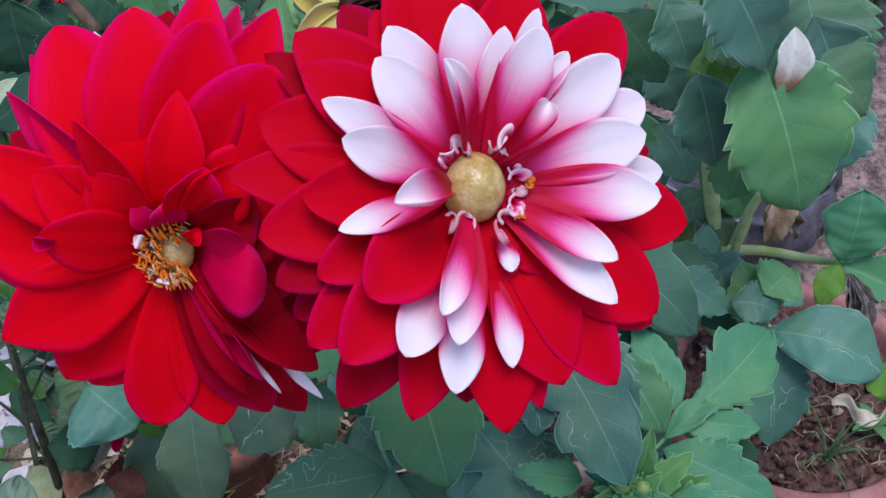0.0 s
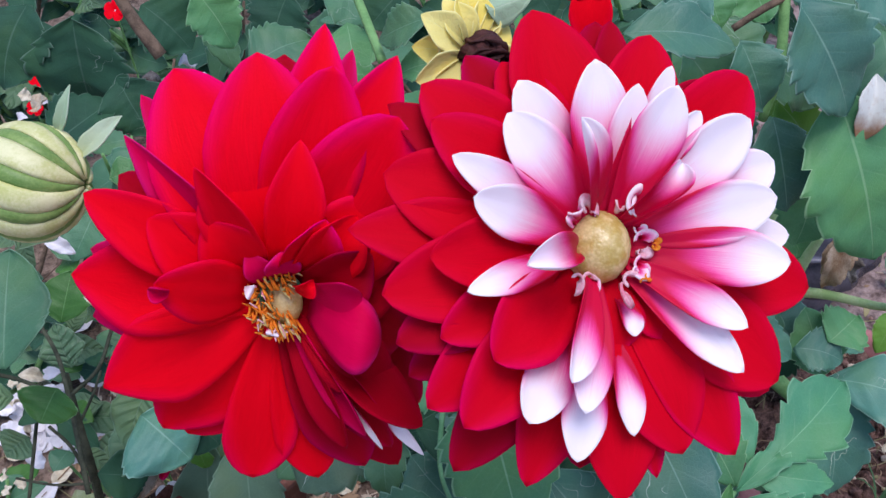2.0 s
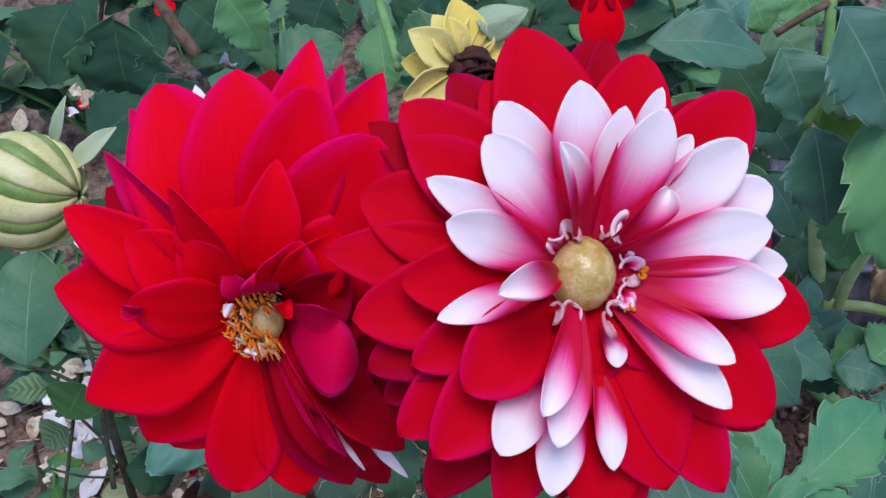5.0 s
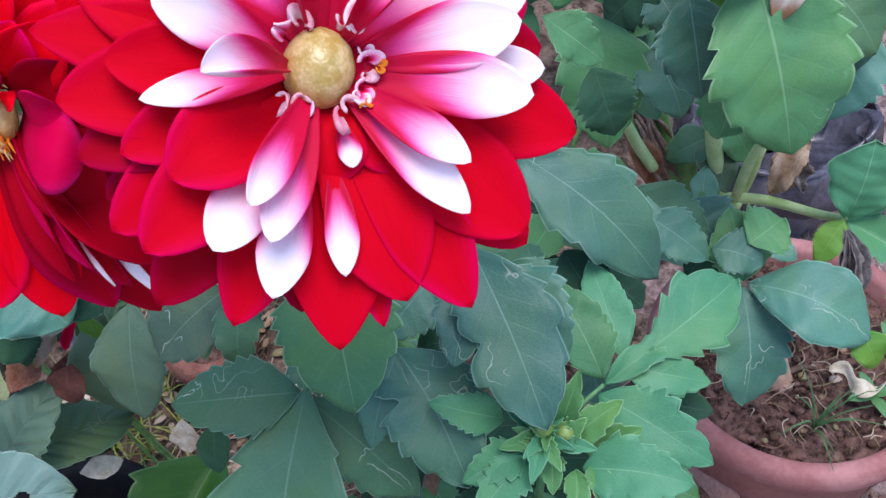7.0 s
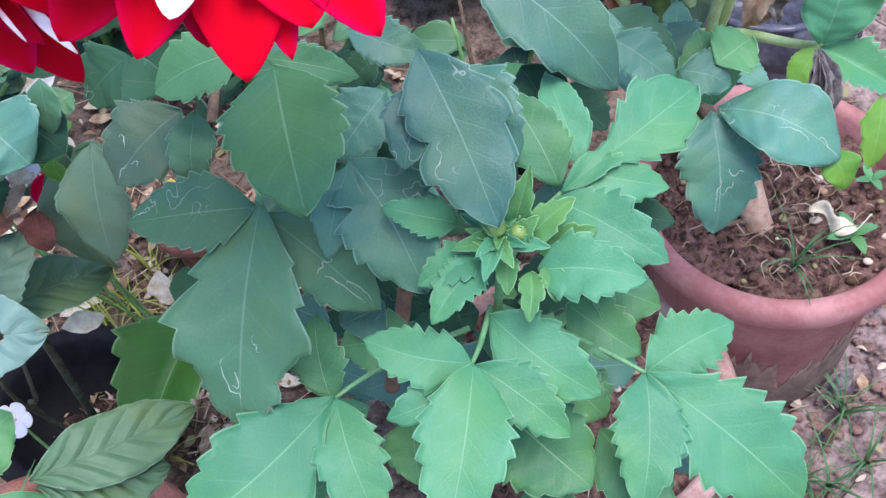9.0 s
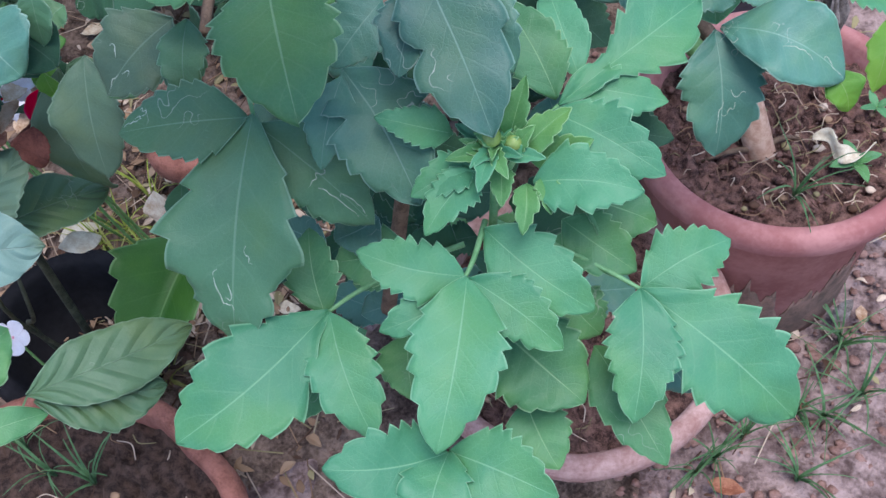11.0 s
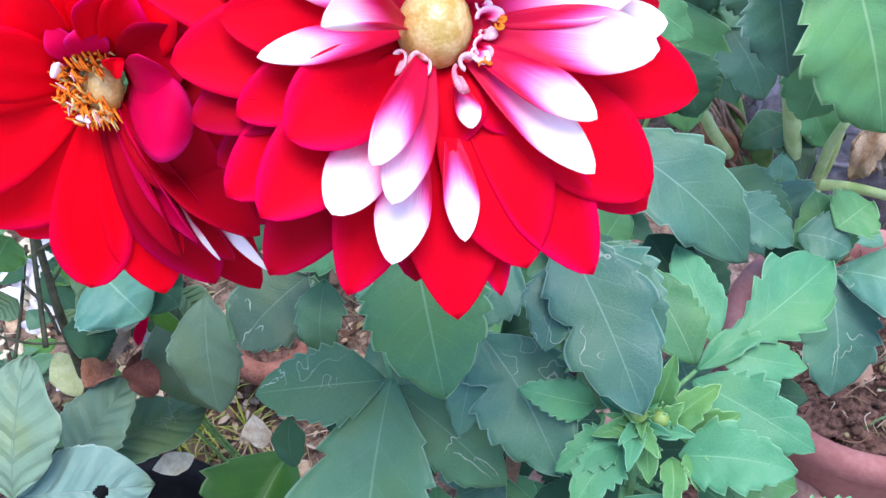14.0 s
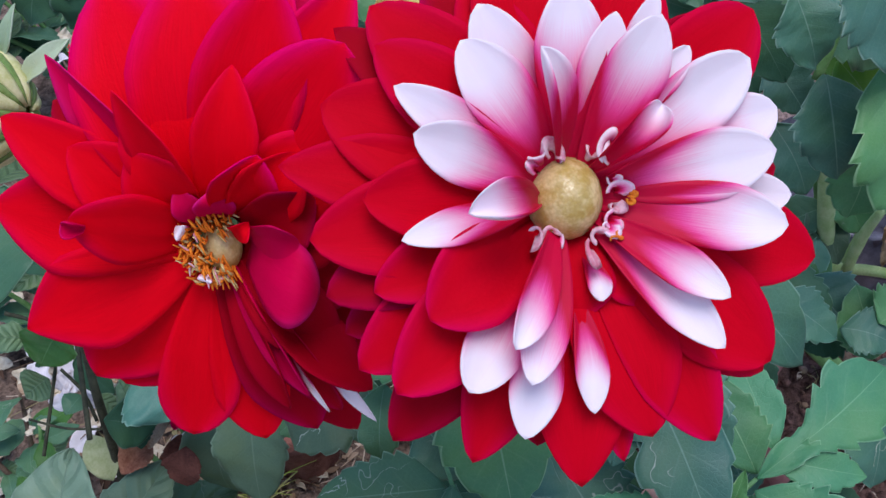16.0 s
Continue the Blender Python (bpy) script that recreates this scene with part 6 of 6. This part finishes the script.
leaf(left_shrub, (-0.075, 0.659, 0.454), (-0.071, 0.633, 0.416), 0.029, DARK, bite=0.05)
tuft_of_leaves(left_shrub, (-0.322, 0.797, 0.481))
tuft_of_leaves(left_shrub, (-0.365, 0.820, 0.525))
tuft_of_leaves(left_shrub, (-0.305, 0.839, 0.435))
tuft_of_leaves(left_shrub, (-0.339, 0.739, 0.480))
tuft_of_leaves(left_shrub, (-0.267, 0.726, 0.472))
tuft_of_leaves(left_shrub, (-0.359, 0.884, 0.500))
tuft_of_leaves(left_shrub, (-0.228, 0.745, 0.465))
WITHER = random.Random(17)


def withered(x, y, z, size, material):
    """A leaf-shaped piece, mostly pale, added for the bright background behind the twigs; a large one is torn in three.
    """
    if size > 0.034:
        for _ in range(3):
            withered(x + size * WITHER.uniform(-0.4, 0.4), y + size * WITHER.uniform(-0.3, 0.3), z + size * WITHER.uniform(-0.3, 0.3), size * WITHER.uniform(0.42, 0.58), material)
        return
    a = WITHER.uniform(0, 6.28)
    tip = (x + size * math.cos(a), y + 0.5 * size * math.sin(a), z - size * WITHER.uniform(0.1, 0.8))
    leaf(left_shrub, (x, y, z), tip, size * WITHER.uniform(0.5, 0.9), material, name="withered_leaf", fold=WITHER.uniform(0.3, 1.0), wave=0.16, bite=0.10, teeth=3, pucker=0.05, rng=WITHER)


# added pieces: their pale colours stand in for brightly lit ground beyond
withered(-0.442, 1.093, 0.620, 0.020, SNOW)
withered(-0.442, 1.108, 0.600, 0.026, SNOW)
withered(-0.491, 1.105, 0.560, 0.017, CREAM)
withered(-0.472, 1.102, 0.550, 0.020, SNOW)
withered(-0.445, 1.088, 0.570, 0.026, PARCH)
withered(-0.497, 1.114, 0.520, 0.017, SNOW)
withered(-0.335, 1.015, 0.620, 0.034, HUSKY)
withered(-0.333, 1.031, 0.620, 0.034, HUSKY)
withered(-0.303, 1.034, 0.640, 0.034, HUSKY)
withered(-0.300, 1.052, 0.640, 0.034, HUSKY)
withered(-0.260, 1.037, 0.660, 0.026, SNOW)
withered(-0.430, 0.841, 0.400, 0.046, CREAM)
withered(-0.369, 0.842, 0.420, 0.058, SNOW)
withered(-0.371, 0.820, 0.400, 0.038, SNOW)
withered(-0.439, 0.804, 0.360, 0.046, CREAM)
withered(-0.425, 0.817, 0.360, 0.058, SNOW)
withered(-0.345, 0.818, 0.330, 0.038, SNOW)
withered(-0.356, 0.806, 0.360, 0.046, CREAM)
withered(-0.399, 0.817, 0.380, 0.058, SNOW)
withered(-0.435, 0.815, 0.400, 0.038, SNOW)
withered(-0.279, 0.736, 0.700, 0.017, SNOW)
withered(-0.263, 0.746, 0.720, 0.020, SNOW)
withered(-0.285, 0.793, 0.600, 0.026, CREAM)
withered(-0.278, 0.748, 0.740, 0.017, SNOW)
withered(-0.385, 0.806, 0.420, 0.050, SNOW)
withered(-0.414, 0.779, 0.380, 0.060, SNOW)
withered(-0.397, 0.785, 0.360, 0.050, SNOW)
withered(-0.414, 0.748, 0.360, 0.040, CREAM)
withered(-0.351, 0.789, 0.420, 0.035, SNOW)
withered(-0.419, 0.794, 0.420, 0.030, CREAM)
withered(-0.258, 0.729, 0.470, 0.030, CREAM)
leaf(left_shrub, (-0.205, 0.716, 0.500), (-0.254, 0.703, 0.470), 0.022, SNOW, name="withered_leaf", fold=0.5, bite=0.05, teeth=3, wave=0.12)
leaf(left_shrub, (-0.216, 0.722, 0.480), (-0.232, 0.710, 0.450), 0.012, MAGENTA, name="withered_leaf", fold=0.8, bite=0.05, teeth=3)
leaf(left_shrub, (-0.232, 0.704, 0.490), (-0.249, 0.697, 0.470), 0.010, SHADED_RED, name="withered_leaf", fold=0.8, bite=0.05, teeth=3)
bud = thing("dahlia_bud", (-0.126, 0.581, 0.937), "plump closed dahlia bud striped green and cream", "flower bud")
fill_bud(bud, 0.0255)
leaf(bud, (-0.116, 0.598, 0.948), (-0.109, 0.611, 0.967), 0.006, PALE_LEAF, bite=0.0, teeth=2, fold=0.5, name="bract")
leaf(bud, (-0.107, 0.591, 0.941), (-0.088, 0.607, 0.954), 0.010, PALE_LEAF, bite=0.0, teeth=2, fold=0.5, name="bract")
stalk(bud, [(-0.126, 0.581, 0.937), (-0.176, 0.631, 0.917), (-0.266, 0.741, 0.737)], [0.004, 0.0035], STEM, name='stalk')
spent = thing("spent_dahlia", look((0.063, 0.625, 0.979), (0.105, 0.583, 1.003)), "withered dahlia head with yellowed sepals and a dark husk", "flower")
fill_spent(spent)
leaf(spent, (0.052, 0.639, 0.975), (0.027, 0.636, 0.977), 0.016, PALE_LEAF, fold=0.5, bite=0.02, teeth=3, name="bract")
rear_flower = thing("dahlia_flower", look((0.113, 0.737, 0.954), (0.073, 1.153, 0.697)), "red dahlia half hidden behind another bloom", "flower", "dahlia flowers")
for k in range(8):
    petal(rear_flower, SHADED_RED if k % 2 else RED, 270 + k * 45, 38 if k == 0 else 21, 22 if k == 0 else 17, 2 - k % 2, start=0.004, point=0.3)
red_blossom((-0.502, 1.170, 0.589), 1.00)
red_blossom((-0.488, 1.152, 0.551), 0.70)
red_blossom((-0.411, 1.227, 0.591), 0.70)
red_blossom((-0.492, 1.127, 0.524), 0.50)
white_blossom((-0.249, 0.733, 0.470), 1.00)
white_blossom((-0.236, 0.717, 0.406), 0.90)
white_blossom((-0.240, 0.553, 0.335), 1.00)
white_blossom((-0.246, 0.739, 0.428), 0.60)
white_blossom((-0.402, 0.810, 0.380), 1.10)
white_blossom((-0.430, 0.821, 0.381), 1.00)
white_blossom((-0.377, 0.793, 0.379), 1.00)
TUFTS = [(-0.39, 0.83), (-0.35, 0.81), (-0.30, 0.77), (-0.29, 0.85), (-0.23, 0.65), (0.45, 0.68), (0.54, 0.72), (0.56, 0.81), (0.40, 0.63), (0.51, 0.64), (0.56, 0.82), (0.58, 0.75), (0.51, 0.72), (0.42, 0.65)]
POT_GRASS = [(-0.219, 0.487), (-0.307, 0.513), (-0.264, 0.489)]
LIMES = [(-0.37, 0.82), (-0.35, 0.85), (-0.29, 0.86), (-0.33, 0.90), (-0.32, 0.82)]
pot_weeds((0.455, 0.847, 0.245), (0.513, 0.889, 0.245), (0.538, 0.965, 0.245))
stub((0.423, 0.905, 0.245), (0.392, 0.936, 0.322))
fallen = thing("dead_leaf", (-0.435, 0.819, 0.022), "long cream-coloured fallen leaf among grass", "leaf", "fallen leaves")
leaf(fallen, (-0.435, 0.819, 0.028), (-0.378, 0.844, 0.040), 0.024, CREAM, up=(0.1, -0.2, 1), fold=0.4, teeth=3, bite=0.05)
curl_leaf((0.470, 0.899, 0.262), (0.530, 0.898, 0.255))
clods(big_pot, [(0.459, 0.910, 0.017), (0.367, 0.838, 0.013), (0.390, 0.832, 0.012), (0.423, 0.832, 0.012), (0.347, 0.850, 0.012), (0.398, 0.866, 0.008), (0.444, 0.871, 0.007), (0.493, 0.848, 0.008), (0.341, 0.874, 0.009), (0.487, 0.956, 0.009), (0.415, 0.846, 0.009)])
for k, (x, y) in enumerate(TUFTS):
    weed((x, y, 0.0), 9 + k % 5, 0.07 + 0.012 * (k % 3), 0.05 + 0.01 * (k % 4), 40 + k, STRAW if k in (0, 1, 3, 4) else GRASS)
for k, (x, y) in enumerate(LIMES):
    weed((x, y, 0.012), 7, 0.09, 0.06, 70 + k, LEMON, "yellow-green grass tuft among dry litter")
crumpled_bag(0.455, 1.40, 0.115, 0.17)
# the dark loam in this pot stands in for leaf shade on its soil
black_pot = pot("plant_pot", -0.315, 0.66, 0.0, 0.105, 0.13, "small black plastic nursery pot in leaf shade", BLACK, fill=0.108, soil=LOAM)
shade_pot = pot("plant_pot", -0.25, 0.93, 0.0, 0.060, 0.15, "small terracotta pot standing behind the leaves", DAMP_CLAY)
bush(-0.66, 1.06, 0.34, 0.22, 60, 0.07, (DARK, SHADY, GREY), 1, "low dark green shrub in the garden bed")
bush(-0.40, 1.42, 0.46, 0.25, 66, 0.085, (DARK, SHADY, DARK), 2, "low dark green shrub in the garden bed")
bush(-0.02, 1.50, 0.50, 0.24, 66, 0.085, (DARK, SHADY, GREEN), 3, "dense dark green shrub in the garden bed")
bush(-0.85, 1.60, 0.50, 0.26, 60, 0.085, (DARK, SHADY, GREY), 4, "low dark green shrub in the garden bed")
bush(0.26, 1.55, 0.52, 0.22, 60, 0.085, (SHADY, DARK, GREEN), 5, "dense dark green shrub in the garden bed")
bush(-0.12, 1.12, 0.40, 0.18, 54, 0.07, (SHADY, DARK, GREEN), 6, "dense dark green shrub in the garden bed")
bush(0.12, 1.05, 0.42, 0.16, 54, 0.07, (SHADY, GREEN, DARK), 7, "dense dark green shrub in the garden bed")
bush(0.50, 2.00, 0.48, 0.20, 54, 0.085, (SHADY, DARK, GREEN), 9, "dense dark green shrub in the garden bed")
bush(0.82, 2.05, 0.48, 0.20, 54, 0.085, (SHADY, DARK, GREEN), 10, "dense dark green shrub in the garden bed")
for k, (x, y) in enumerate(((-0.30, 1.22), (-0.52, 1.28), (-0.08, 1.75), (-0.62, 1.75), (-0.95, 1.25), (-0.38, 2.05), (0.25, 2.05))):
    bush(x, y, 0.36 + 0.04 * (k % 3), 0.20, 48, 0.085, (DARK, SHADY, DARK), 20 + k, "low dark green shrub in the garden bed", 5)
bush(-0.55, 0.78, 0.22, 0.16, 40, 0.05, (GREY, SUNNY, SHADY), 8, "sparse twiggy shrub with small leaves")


def litter():
    rng = random.Random(33)
    crumbs, bits = [], []
    for _ in range(1500):
        x, y = (rng.uniform(-0.8, 0.9), rng.uniform(0.35, 1.6)) if rng.random() < 0.5 else (rng.uniform(0.3, 0.75), rng.uniform(0.45, 0.95))
        crumbs.append(pebble((x, y, 0.012 if x < 0.27 and y > 0.52 else 0.003), 0.002 + 0.006 * rng.random() ** 2, rng.random(), 0.6, 5))
    for k in range(2300):
        x, y = (rng.uniform(-0.5, -0.08), rng.uniform(0.62, 1.05)) if k > 1500 else (rng.uniform(-0.75, 0.0), rng.uniform(0.5, 1.3)) if rng.random() < 0.8 else (rng.uniform(0.28, 0.9), rng.uniform(0.45, 1.6))
        z, a = (0.020 if x < 0.27 else 0.008) + rng.uniform(0, 0.012), rng.uniform(0, 6.28)
        if rng.random() < 0.4:
            l = rng.uniform(0.02, 0.08)
            bits.append(tube([(x, y, z), (x + l * math.cos(a), y + l * math.sin(a), z + rng.uniform(-0.004, 0.012))], [0.0011, 0.0007], 4))
        else:
            l = rng.uniform(0.008, 0.026)
            b = (x, y, z)
            bits.append(blade(b, (x + l * math.cos(a), y + l * math.sin(a), z + rng.uniform(-0.3, 0.3) * l), l * rng.uniform(0.3, 0.7), up=(rng.uniform(-0.5, 0.5), rng.uniform(-0.5, 0.5), 1), teeth=1, bite=0.0, fold=rng.uniform(-0.5, 0.9), rng=rng))
    ob = part("litter", joined(*crumbs), STONE, None)
    tagged(ob, "scattered crumbs of earth on bare ground", "litter", kind="stuff")
    ob = part("leaf_litter", joined(*bits), SCRAPS, None)
    tagged(ob, "brown and straw-coloured leaf scraps and twigs on soil", "litter", kind="stuff")


litter()


def pot_scraps(t, z, reach, seed, count=220):
    """Fibres and dry bits on a pot's soil."""
    rng, bits = random.Random(seed), []
    for _ in range(count):
        a, d = rng.uniform(0, 6.28), reach * math.sqrt(rng.random())
        x, y, w, l = d * math.cos(a), d * math.sin(a), rng.uniform(0, 6.28), rng.uniform(0.006, 0.035)
        if rng.random() < 0.82:
            bits.append(tube([(x, y, z), (x + 0.5 * l * math.cos(w), y + 0.5 * l * math.sin(w), z + rng.uniform(0.001, 0.010)), (x + l * math.cos(w + 0.5), y + l * math.sin(w + 0.5), z)], [0.0007, 0.0005], 4))
        else:
            bits.append(pebble((x, y, z), rng.uniform(0.002, 0.006), rng.random(), 0.6, 5))
    ob = part("soil_fibre", joined(*bits), SCRAPS, t, "root fibres and dry bits on the soil")
    ob["kind"] = "stuff"


pot_scraps(big_pot, 0.250, 0.12, 3)
pot_scraps(left_pot, 0.133, 0.155, 4, 60)
for k, (x, y) in enumerate(POT_GRASS):
    weed((x, y, 0.125), 9, 0.085, 0.05, 90 + k, GRASS, "green grass tuft growing in the pot's dark soil")
pot_scraps(own_pot, 0.148, 0.13, 5)
LF = random.Random(5)
# pale leaves added to imitate sunlit ground glimpsed through the gaps
for k in range(60):
    x, y = LF.uniform(-1.15, -0.35), LF.uniform(0.85, 1.75)
    a, l = LF.uniform(0, 6.28), LF.uniform(0.03, 0.075)
    t = thing("dead_leaf", (x, y, 0.022), "pale leaf added for the bright lit ground between the stems", "leaf", "fallen leaves")
    leaf(t, (x, y, 0.028), (x + l * math.cos(a), y + l * math.sin(a), 0.034 + 0.3 * l * LF.random()), l * 0.6, (CREAM, PARCH, CREAM, SNOW)[k % 4], up=(0.2, -0.2, 1), fold=0.5, bend=-0.1, teeth=3, bite=0.1)
for k in range(110):
    x, y = (LF.uniform(-0.75, -0.05), LF.uniform(0.6, 1.3)) if k % 4 else (LF.uniform(0.3, 0.8), LF.uniform(0.5, 1.5))
    a, l = LF.uniform(0, 6.28), LF.uniform(0.02, 0.05)
    t = thing("dead_leaf", (x, y, 0.022), "dry fallen leaf lying on the earth", "leaf", "fallen leaves")
    leaf(t, (x, y, 0.026), (x + l * math.cos(a), y + l * math.sin(a), 0.030), l * 0.5, (PARCH, DRY, CREAM, PARCH, DRY)[k % 5] if k % 4 else (DRY, RUST, HUSKY)[k % 3], up=(0.1, 0, 1), fold=0.4, bend=-0.1, teeth=3, bite=0.1)
